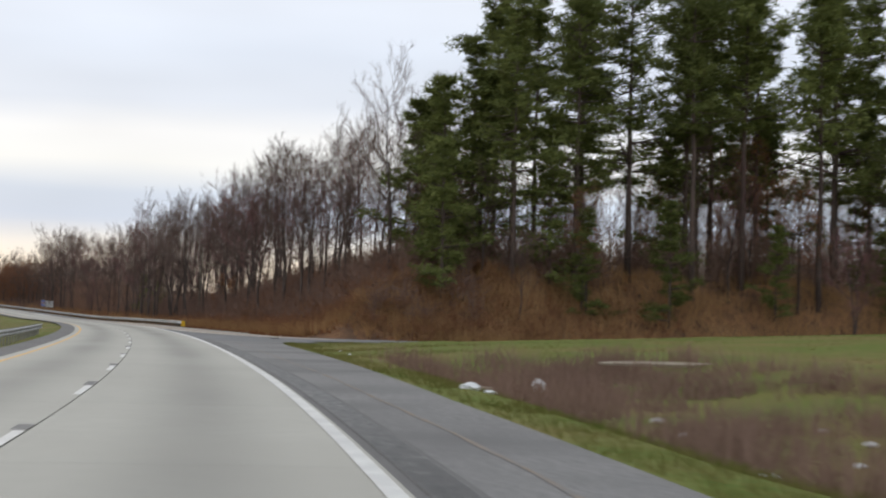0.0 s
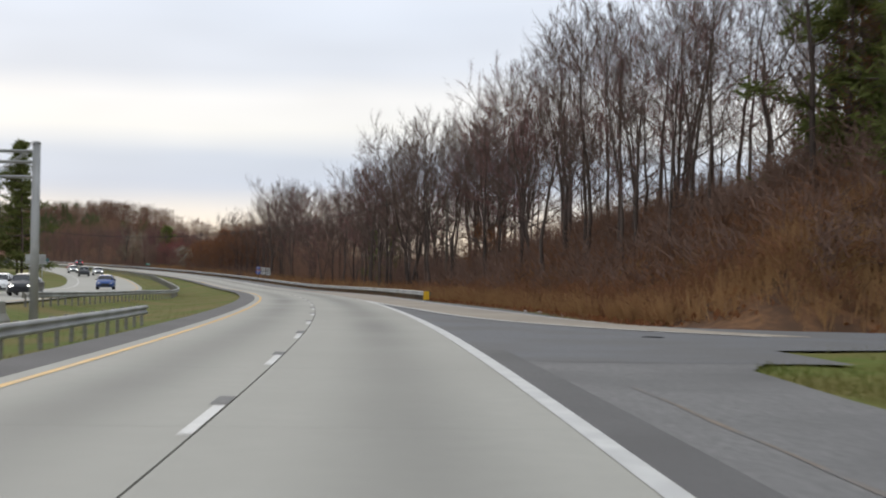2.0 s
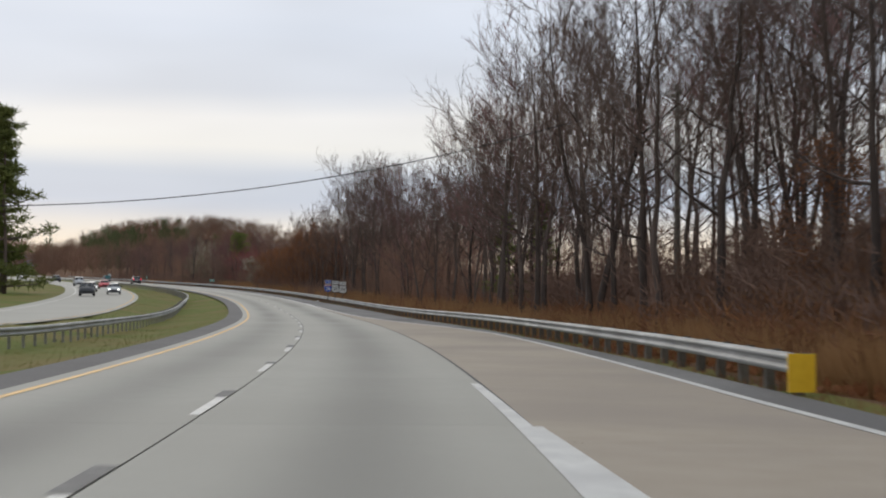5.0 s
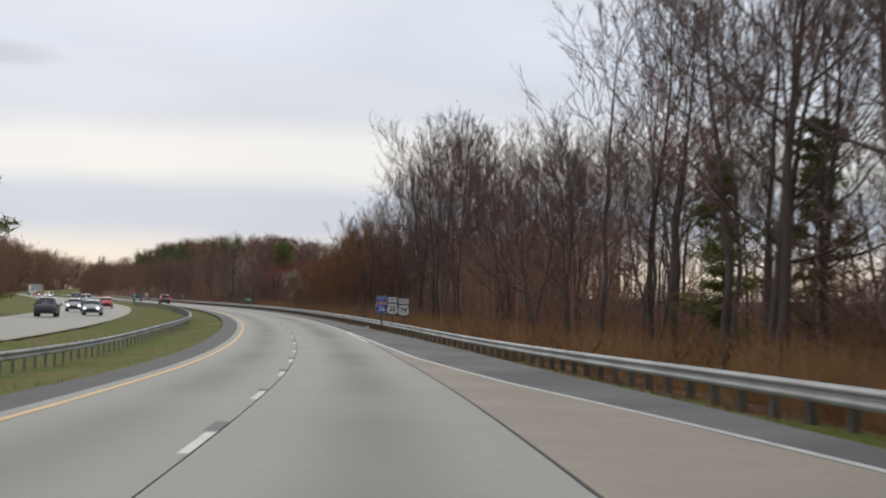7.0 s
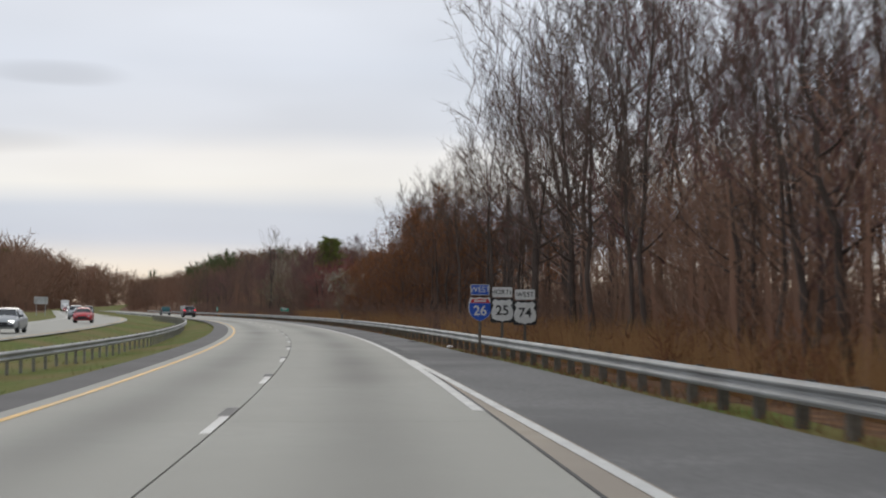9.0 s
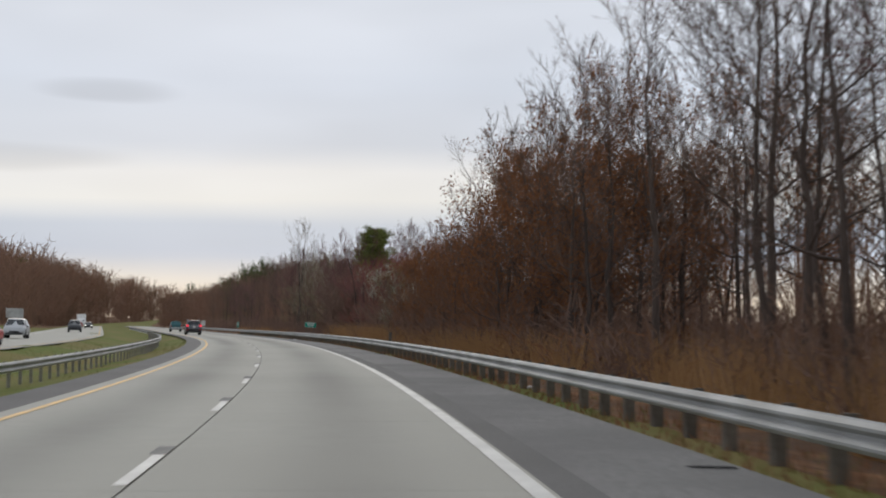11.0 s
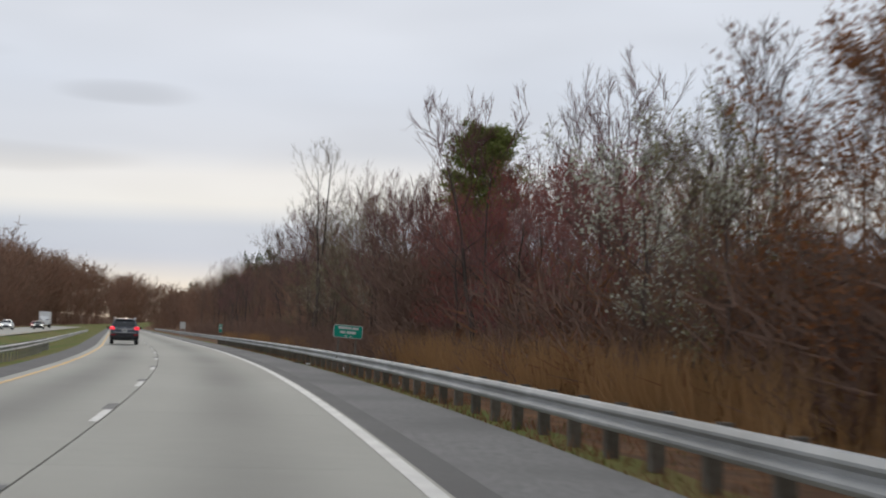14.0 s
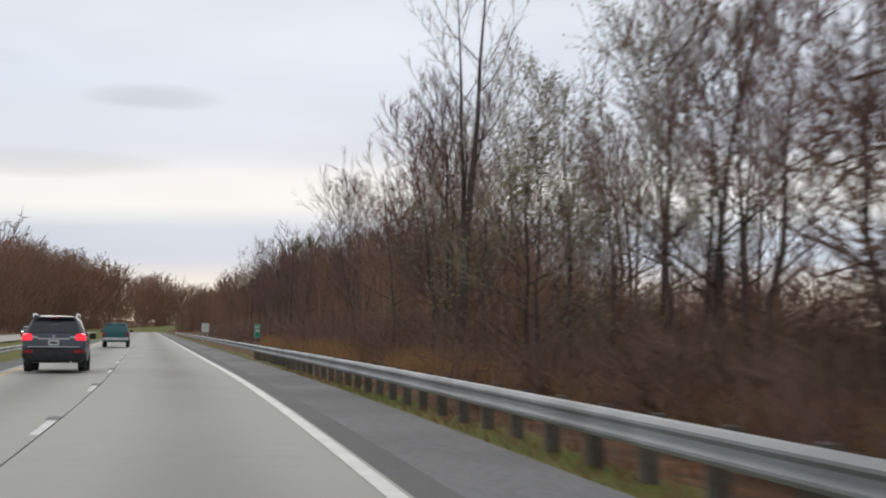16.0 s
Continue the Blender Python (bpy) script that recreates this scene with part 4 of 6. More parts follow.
for i in range(9):
    place(RUSS[(0, 2, 0, 1)[i % 4]], 344 + i * 3.1, -8.8 - (i * 29 % 5), (9.4, 8.2, 9.0, 9.6)[i % 4] / HU[(0, 2, 0, 1)[i % 4]], i * 51)
scatter(RUSS + BARE, 18, 342, 372, -9.5, -24, 8.0, 10.5, HU + HB, (0.26, 0.28, 0.14, 0.06, 0.08, 0.06, 0.06, 0.06))
scatter(RUSS + BARE, 14, 372, 400, -11, -26, 6.0, 7.6, HU + HB, (0.26, 0.2, 0.22, 0.06, 0.08, 0.06, 0.06, 0.06))
place(BARE[1], 341, -8.6, 11.5 / 15, 0)
for s, d, k, h in ((372, -8.6, 1, 7.4), (378, -9.5, 0, 6.9), (383, -8.9, 0, 7.0), (387, -9.6, 0, 6.8), (391, -8.8, 2, 6.4), (381, -11.5, 0, 7.6), (386, -12.5, 2, 7.0), (377, -8.6, 2, 5.6), (388, -8.3, 2, 6.2), (393, -11.5, 0, 7.4), (396, -10.5, 0, 7.0), (399, -13, 2, 6.6)):
    place(RUSS[k], s, d, h / HU[k], s * 37)
place(OLIV[0], 398, -8.4, 0.85, 20)
place(BLOS[0], 402.5, -8.3, 0.92, 0)
place(BLOS[0], 406, -11, 0.85, 130)
place(BARE[3], 409, -13, 9.6 / 13, 60)
place(BARE[1], 406, -12.5, 8.6 / 15, 160)
for s, d, h in ((432, -10.4, 7.4), (435, -11.8, 8.0), (429, -9.2, 7.0), (424, -11.0, 7.8), (416, -11.0, 7.6), (420, -9.6, 7.0), (427, -12.5, 8.4), (412, -9.8, 6.8)):
    place(MAPL[0], s, d, h / 9.5, s * 31)
place(PINE[3], 439.5, -12.2, 0.92, 30)
for s, d, h in ((423, -8.8, 10.2), (419, -12.5, 10.6), (443, -9.3, 8.6), (448, -11, 10.0), (452, -9.4, 9.4), (457, -12, 10.5), (445, -14, 10)):
    place(REDB[1], s, d, h / 11.0, s * 17)
place(OLIV[0], 462, -8.6, 0.95, 200)
place(BLOS[1], 466, -9.2, 0.88, 250)
place(BLOS[1], 461, -11.5, 0.95, 10)
place(TWIN, 472, -8.6, 1.0, 25)
place(OLIV[0], 478, -9.0, 0.9, 80)
place(OLIV[0], 455, -8.4, 0.7, 140)
place(BLOS[1], 484, -11, 0.9, 70)
scatter(BARE + REDB, 16, 400, 480, -14, -34, 8.5, 12, HB + HR)
for s, d, h in ((370, -11, 13), (373, -14, 14), (376, -12.5, 12.5), (379, -15, 13), (367, -13, 14)):
    place(BARE[0 if h > 13 else 1], s, d, h / 15, s * 13)
for s, d, h in ((452, -9.4, 8.5), (457.5, -10.5, 9.8), (469.5, -11.5, 10.4), (476, -10.4, 9.0), (448, -12, 9.6)):
    place(BLOS[1], s, d, h / 10.5, s * 23)
scatter(BARE + REDB, 26, 476, 560, -9.5, -24, 9.5, 13, HB + HR)
scatter(BARE + REDB, 26, 555, 640, -9.5, -24, 9.0, 12.5, HB + HR)
# beyond the oncoming lanes
scatter(BARE + REDB, 16, 176, 262, 33, 50, 9, 13, HB + HR)
place(PINE[2], 326, 31.0, 22.5 / 13, 0)
place(PINE[2], 331, 31.6, 20.0 / 13, 80)
place(PINE[0], 800, 40, 0.85, 50)
place(PINE[1], 806, 44, 0.8, 150)
place(PINE[2], 334, 36, 1.2, 100)


# ---- undergrowth and far woods: too many to count ----
def blades(n, sfun, rng, lo, hi, r, upright=1.6):
    """n spikes rising from the ground at places that sfun returns as arrays s, d."""
    s, d = sfun(n)
    b = on(s, d, height(s, d) - 0.05)
    u = rng.normal(0, 0.5, (n, 3))
    u[:, 2] = np.abs(u[:, 2]) + upright
    u /= np.linalg.norm(u, axis=1)[:, None]
    return b, b + u * rng.uniform(lo, hi, (n, 1)), r * rng.uniform(0.6, 1.4, n)


rb = np.random.default_rng(9)


def wood_front(s):
    """Offset at which the trees begin."""
    return np.interp(s, (99, 102, 106, 120, 150, 195, 215, 262, 300, 900), (-18, -12.5, -10.6, -9.6, -8.6, -8.2, -8.4, -8.0, -6.9, -6.7))


def clumped(s0, s1, f0, f1, rng, clumps, spread):
    cs = rng.uniform(s0, s1, clumps)
    cd = wood_front(cs) - f0 - (f1 - f0) * rng.uniform(0, 1, clumps) ** 1.4

    def pick(n):
        k = rng.integers(0, clumps, n)
        return cs[k] + rng.normal(0, spread, n), np.minimum(cd[k] + rng.normal(0, spread, n), wood_front(cs[k]))
    return pick


def shrubs(n_shrub, s0, s1, f0, f1, hi, rng, per=34, r=0.022):
    """Many-stemmed dead shrubs: spikes fanning from a foot, with side twigs."""
    cs = rng.uniform(s0, s1, n_shrub)
    cd = wood_front(cs) - f0 - (f1 - f0) * rng.uniform(0, 1, n_shrub) ** 1.2
    H = rng.uniform(0.45, 1.0, n_shrub) * hi
    foot = on(cs, cd, height(cs, cd) - 0.05)
    k = np.repeat(np.arange(n_shrub), per)
    t = rng.uniform(0, 0.75, len(k))
    fan = rng.normal(0, 0.33, (len(k), 3))
    fan[:, 2] = 1.0
    b = foot[k] + fan * (H[k] * t)[:, None]
    u = fan + rng.normal(0, 0.75, (len(k), 3))
    u[:, 2] = np.abs(u[:, 2]) * 0.6 + 0.25
    u /= np.linalg.norm(u, axis=1)[:, None]
    return b, b + u * (np.minimum(H[k], 2.8) * rng.uniform(0.22, 0.5, len(k)))[:, None], r * rng.uniform(0.6, 1.5, len(k))


a = Acc()
a.cones(*shrubs(1400, 99, 205, 0, 14, 1.9, rb, 28))
a.cones(*shrubs(2000, 100, 178, 1.5, 22, 1.6, rb, 28))
a.cones(*shrubs(240, 205, 300, 0.0, 9, 2.2, rb, 30))
a.cones(*shrubs(110, 300, 436, 0.0, 7, 2.2, rb, 30))
a.cones(*shrubs(170, 366, 416, 2.2, 12, 5.5, rb, 80))
setting("dead_brush", a, M_BRUSH, "thick dead russet brush under the trees", "undergrowth", "stuff")
a = Acc()
a.cones(*shrubs(520, 110, 330, 3.0, 22, 3.8, rb, 30))
a.cones(*shrubs(420, 102, 188, 2.0, 13, 3.0, rb, 50))
a.cones(*shrubs(420, 300, 520, 0.2, 8, 2.6, rb, 56, 0.014))
a.cones(*shrubs(190, 428, 462, -0.8, 4, 1.9, rb, 90, 0.011))
a.cones(*shrubs(520, 108, 124, 8, 50, 4.2, rb, 30))
a.cones(*shrubs(700, 330, 660, 0.8, 18, 3.6, rb, 30))
a.cones(*shrubs(300, 370, 444, 1.8, 14, 5.0, rb, 80))
a.cones(*shrubs(150, 178, 232, 3.0, 20, 6.0, rb, 80))
a.cones(*shrubs(400, 106, 140, 14, 80, 7.0, rb, 70))
a.cones(*shrubs(110, 435, 445, 2.5, 8, 8.5, rb, 100))
a.cones(*shrubs(60, 470, 545, 5.0, 20, 4.6, rb, 60))
setting("grey_brush", a, M_BRUSH_P, "tangled grey-brown thicket under the trees", "undergrowth", "stuff")
a = Acc()
b, t, r = blades(20000, clumped(100, 215, -1.8, 6.0, rb, 420, 0.6), rb, 0.5, 1.5, 0.017)
a.cones(b, t, r)
b, t, r = blades(13000, clumped(100, 165, 2.0, 22.0, rb, 500, 1.0), rb, 0.35, 1.0, 0.022)
a.cones(b, t, r)
b, t, r = blades(17000, clumped(99.5, 109, 4.0, 78.0, rb, 600, 0.9), rb, 0.6, 1.5, 0.026)
a.cones(b, t, r)
b, t, r = blades(17000, clumped(212, 430, -0.2, 2.4, rb, 150, 0.7), rb, 0.4, 1.9, 0.017)
a.cones(b, t, r)
b, t, r = blades(5000, clumped(462, 530, -0.4, 1.8, rb, 60, 0.8), rb, 0.4, 1.5, 0.018)
a.cones(b, t, r)
b, t, r = blades(9000, clumped(434, 470, -0.6, 1.6, rb, 110, 0.7), rb, 0.4, 1.3, 0.011)
a.cones(b, t, r)
b, t, r = blades(3000, clumped(392, 434, -0.4, 1.8, rb, 36, 0.6), rb, 0.9, 2.0, 0.02)
a.cones(b, t, r)
setting("broom_sedge", a, M_SEDGE, "tall tan dry grass along the edge of the woods", "tall grass", "stuff")


n = 26000
ls = rb.uniform(100, 190, n)
ld = wood_front(ls) - rb.uniform(-0.8, 26, n)
setting("fallen_leaves", Acc().leaves(on(ls, ld, height(ls, ld) + 0.05), rb.uniform(0.14, 0.34, n), rb, -0.9), M_RUSSET, "fallen russet leaves and trailing stems on the bank", "leaf litter", "stuff")


def verge(n):
    s = rb.uniform(4, 80, n)
    return s, right_edge(s) - 0.1 - rb.exponential(3.2, n)


def rail_verge(n):
    s = rb.uniform(102, 480, n)
    return s, right_edge(s) - 0.12 - rb.uniform(0, 1, n) ** 1.5 * 2.4


def median(n):
    s = rb.uniform(40, 420, n)
    return s, 6.35 + rb.uniform(0, 1, n) * (opp_near(s) - 6.8)


def meadow(n):
    s = rb.uniform(40, 98, n)
    return s, right_edge(s) - 1.5 - 45 * rb.uniform(0, 1, n) ** 1.4


a = Acc()
for fn, n in ((verge, 20000), (rail_verge, 5000), (median, 12000), (meadow, 12000)):
    b, t, r = blades(n, fn, rb, 0.06, 0.2, 0.012, 1.2)
    a.cones(b, t, r)
dry = Acc()
b, t, r = blades(12000, rail_verge, rb, 0.08, 0.3, 0.012, 0.9)
dry.cones(b, t, r)
setting("dry_verge_grass", dry, M_BRUSH, "withered brown grass under the guard rail", "grass", "stuff")
setting("grass_blades", a, M_BLADE, "short rough green grass on verge and median", "grass", "stuff")


def ditch(n):
    k = rb.integers(0, 160, n)
    return np.clip(DS[k] + rb.normal(0, 0.5, n), 8, 60), DD[k] + rb.normal(0, 0.5, n)


DS, DD = rb.uniform(12, 52, 160), -7.0 - rb.uniform(0, 1, 160) * 11.0
a = Acc()
b, t, r = blades(15000, ditch, rb, 0.3, 1.0, 0.014)
a.cones(b, t, r)
setting("ditch_weeds", a, M_BRUSH_P, "dead purple-brown weeds standing in the ditch", "weeds", "stuff")


def far_woods(name, label, places, material, lo, hi, rng, per=60, width=0.27, thick=1.0, low=0.22):
    """Many trees in one mesh: a stem, rising boughs in an oval crown, and twigs round their ends."""
    p = np.asarray(places)
    n = len(p)
    H = rng.uniform(lo, hi, n)
    a = Acc()
    a.cones(p - np.array([0, 0, 0.5]), p + np.stack([rng.normal(0, 0.3, n), rng.normal(0, 0.3, n), H * 0.92], 1), 0.13)
    k = np.repeat(np.arange(n), per)
    m = len(k)
    t = rng.uniform(low, 0.98, m)
    az = rng.uniform(0, 6.28, m)
    prof = np.sqrt(np.clip(1 - ((t - 0.62) / (0.66 if low < 0.2 else 0.44)) ** 2, 0.03, 1))
    out = H[k] * width * prof * np.sqrt(rng.uniform(0.1, 1.0, m))
    b = p[k] + np.stack([np.cos(az) * out * 0.5, np.sin(az) * out * 0.5, (t - 0.09) * H[k]], 1)
    e = p[k] + np.stack([np.cos(az) * out, np.sin(az) * out, np.minimum(t + 0.05, 1.0) * H[k]], 1)
    a.cones(b, e, thick * (0.012 + 0.0032 * H[k] * rng.uniform(0.5, 1.2, m)))
    u = rng.normal(0, 1, (m, 3)) + np.array([0, 0, 0.7])
    u /= np.linalg.norm(u, axis=1)[:, None]
    f = b + (e - b) * rng.uniform(0.4, 1.0, (m, 1))
    a.cones(f, f + u * (H[k] * rng.uniform(0.06, 0.13, m))[:, None], thick * (0.010 + 0.0022 * H[k]))
    return setting(name, a, material, label, "woods", "stuff")


def region(n, s0, s1, d0, d1, rng, power=1.0):
    s = rng.uniform(s0, s1, n)
    d = d0 + (d1 - d0) * rng.uniform(0, 1, n) ** power
    return on(s, d, height(s, d))


rf = np.random.default_rng(21)
far_woods("far_woods", "brown leafless woods in the depth behind the roadside trees", np.concatenate([
    region(120, 112, 150, -24, -95, rf), region(70, 334, 430, -21, -48, rf, 1.3), region(110, 540, 680, -14, -60, rf, 1.2)]), M_FAR, 8.5, 12.5, rf, 84, 0.32, 0.75, 0.06)
far_woods("low_woods", "low brown thicket in the depth behind the roadside trees", np.concatenate([
    region(120, 128, 215, -14, -48, rf, 1.2), region(70, 225, 262, -16, -45, rf, 1.2), region(50, 285, 330, -20, -50, rf, 1.2), region(120, 430, 540, -16, -45, rf)]), M_FAR, 1.8, 3.4, rf, 80, 0.45, 0.7, 0.06)
far_woods("low_woods", "dense leafless thicket of young trees beside the road", np.concatenate([
    region(60, 264, 300, -10, -17, rf, 1.1), region(36, 480, 530, -11, -20, rf), region(46, 406, 442, -10.5, -20, rf)]), M_FAR, 5.5, 7.5, rf, 110, 0.30, 0.6, 0.05)
far_woods("low_woods", "low leafless brush under the roadside trees", np.concatenate([
    region(44, 304, 334, -10.5, -20, rf), region(50, 444, 474, -10, -19, rf), region(40, 118, 150, -14.5, -24, rf)]), M_FAR, 2.2, 3.2, rf, 90, 0.42, 0.6, 0.05)
far_woods("far_woods", "tall brown leafless woods on the rise ahead", region(290, 640, 1000, -13, -95, rf, 1.2), M_FAR, 10, 13, rf, 60, 0.33, 1.4)
far_woods("far_woods", "brown leafless woods beyond the oncoming lanes", np.concatenate([
    region(90, 170, 270, 36, 90, rf), region(150, 270, 520, 48, 120, rf, 1.2)]), M_FAR, 5.5, 8, rf, 60, 0.34)
far_woods("far_woods", "tall brown woods along the far side of the oncoming lanes", region(200, 690, 1000, 34, 115, rf, 1.4), M_FAR, 16, 21, rf, 60, 0.33, 1.4)
far_woods("far_woods", "brown leafless woods beside the oncoming lanes further on", region(90, 600, 740, 28, 70, rf, 1.3), M_FAR, 13.5, 16.5, rf, 80, 0.36, 1.0)
far_woods("far_woods", "tall leafless woods beside the oncoming lanes far ahead", region(120, 740, 980, 28, 80, rf, 1.3), M_FAR, 16, 21, rf, 80, 0.36, 1.4)
far_woods("far_woods", "brown woods beyond the oncoming lanes, lower than those behind", region(130, 520, 700, 46, 110, rf, 1.2), M_FAR, 5, 8, rf, 60, 0.33, 1.2)
far_woods("distant_woods", "distant brown woods where the road bends away", np.concatenate([
    region(130, 980, 1040, -9, -80, rf, 1.5), region(60, 980, 1300, 75, 160, rf)]), M_FAR, 9, 13, rf, 60, 0.36, 2.0)
far_woods("distant_woods", "tall brown woods rising beside the oncoming lanes far ahead", region(260, 800, 1400, 29, 80, rf, 1.6), M_FAR, 23, 29, rf, 70, 0.34, 2.0)
far_woods("low_woods", "low brown thicket along the foot of the far woods", np.concatenate([
    region(190, 760, 1300, 26, 33, rf), region(90, 860, 1200, -8, -15, rf)]), M_FAR, 4, 7, rf, 60, 0.42, 1.6, 0.04)
far_woods("distant_woods", "tall brown woods on the rise behind the bend", region(190, 1040, 1260, -9, -110, rf, 1.3), M_FAR, 10, 15, rf, 70, 0.36, 2.4)
hx, hy = rf.normal(-350, 52, 420), rf.normal(1130, 90, 420)
hs = np.array([AS[np.argmin((AX - x) ** 2 + (AY - y) ** 2)] for x, y in zip(hx, hy)])
hh = np.interp(hs, AS, AH)
hd = -(hx - np.interp(hs, AS, AX)) * np.sin(hh) + (hy - np.interp(hs, AS, AY)) * np.cos(hh)
keep = np.abs(hd - 8) > 34
far_woods("hill_woods", "brown leafless woods covering the hill ahead", on(hs[keep], hd[keep], height(hs[keep], hd[keep])), M_FAR, 12, 17, rf, 60, 0.38, 2.2, 0.1)
far_woods("far_pines", "dark pines among the far brown woods", np.concatenate([
    region(26, 700, 900, -24, -80, rf), region(26, 640, 900, 40, 100, rf), region(30, 950, 1400, -10, -90, rf)]), M_FARPINE, 12, 18, rf, 170, 0.2, 2.4, 0.12)

# mountains on the horizon; blue haze of distance is painted into their colour
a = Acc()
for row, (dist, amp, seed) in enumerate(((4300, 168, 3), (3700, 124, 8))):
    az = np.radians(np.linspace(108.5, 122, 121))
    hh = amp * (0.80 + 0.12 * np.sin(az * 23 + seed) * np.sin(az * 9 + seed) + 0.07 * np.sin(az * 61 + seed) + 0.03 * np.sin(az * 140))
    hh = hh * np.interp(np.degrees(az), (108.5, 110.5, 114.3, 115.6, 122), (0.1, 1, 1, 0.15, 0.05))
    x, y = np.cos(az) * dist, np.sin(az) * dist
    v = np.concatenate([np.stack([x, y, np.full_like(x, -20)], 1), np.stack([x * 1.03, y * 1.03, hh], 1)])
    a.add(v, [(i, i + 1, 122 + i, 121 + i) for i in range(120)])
setting("mountains", a, M_RIDGE, "mountains on the horizon, their blue haze painted into the colour", "mountains", "structure")


# ---- signs ----
M_BLUE = mat("blue_reflective_sheet", (0.015, 0.07, 0.36), (0.025, 0.09, 0.42), 8, 0.45)
M_RED = mat("red_reflective_sheet", (0.42, 0.03, 0.04), (0.5, 0.045, 0.05), 8, 0.45)
M_GREEN = mat("green_reflective_sheet", (0.0, 0.24, 0.16), (0.005, 0.29, 0.20), 8, 0.45)
M_SHEET = mat("white_reflective_sheet", (0.52, 0.52, 0.50), (0.62, 0.62, 0.60), 8, 0.5)
M_BLACK = mat("black_sheet", (0.018, 0.018, 0.018), (0.03, 0.03, 0.03), 8, 0.5)
M_ALU = mat("weathered_aluminium", (0.42, 0.43, 0.43), (0.55, 0.56, 0.56), 3, 0.55, 0.3, c3=(0.36, 0.36, 0.35), scale3=0.8)


def plate(outline, y0, y1):
    """An upright flat plate from an outline in x, z, between two depths."""
    o = np.array(outline, float)
    n = len(o)
    a = Acc()
    a.add(np.concatenate([np.stack([o[:, 0], np.full(n, y0), o[:, 1]], 1), np.stack([o[:, 0], np.full(n, y1), o[:, 1]], 1)]),
          [(i, (i + 1) % n, n + (i + 1) % n, n + i)[::-1] for i in range(n)])
    a.f.append(list(range(n)))
    a.f.append(list(range(2 * n - 1, n - 1, -1)))
    return a


def rounded(w, h, r, cx=0.0, cz=0.0, k=4):
    pts = []
    for qx, qz, a0 in ((1, 1, 0), (-1, 1, 90), (-1, -1, 180), (1, -1, 270)):
        for i in range(k + 1):
            t = radians(a0 + 90 * i / k)
            pts.append((cx + qx * (w / 2 - r) + r * math.cos(t), cz + qz * (h / 2 - r) + r * math.sin(t)))
    return pts


def lettering(text, size, material, parent, x, y, z, bold=0.0):
    c = bpy.data.curves.new("text", "FONT")
    c.body, c.size, c.align_x, c.align_y, c.extrude, c.offset = text, size, "CENTER", "CENTER", 0.002, bold
    tmp = bpy.data.objects.new("text", c)
    scene.collection.objects.link(tmp)
    me = bpy.data.meshes.new_from_object(tmp.evaluated_get(bpy.context.evaluated_depsgraph_get()))
    bpy.data.objects.remove(tmp)
    me.materials.clear()
    me.materials.append(material)
    ob = new("lettering", me)
    ob.parent = parent
    ob.matrix_basis = pose(x, y, z, 90, 0, 0)
    return tagged(ob, "letters reading " + text)


def interstate_outline(w, h):
    pts = [(-0.40, 0.5), (-0.2, 0.455), (0.0, 0.5), (0.2, 0.455), (0.40, 0.5), (0.475, 0.30), (0.5, 0.08), (0.46, -0.14), (0.34, -0.32), (0.16, -0.44), (0.0, -0.5)]
    pts += [(-x, z) for x, z in pts[-2:4:-1]]
    return [(x * w, z * h) for x, z in pts[::-1]]


def us_outline(w, h):
    pts = [(0.0, -0.5), (0.10, -0.44), (0.28, -0.43), (0.44, -0.34), (0.5, -0.14), (0.46, 0.08), (0.38, 0.22), (0.46, 0.36), (0.33, 0.5), (0.17, 0.43), (0.0, 0.46)]
    return [(x * w, z * h) for x, z in pts] + [(-x * w, z * h) for x, z in pts[-2:0:-1]]


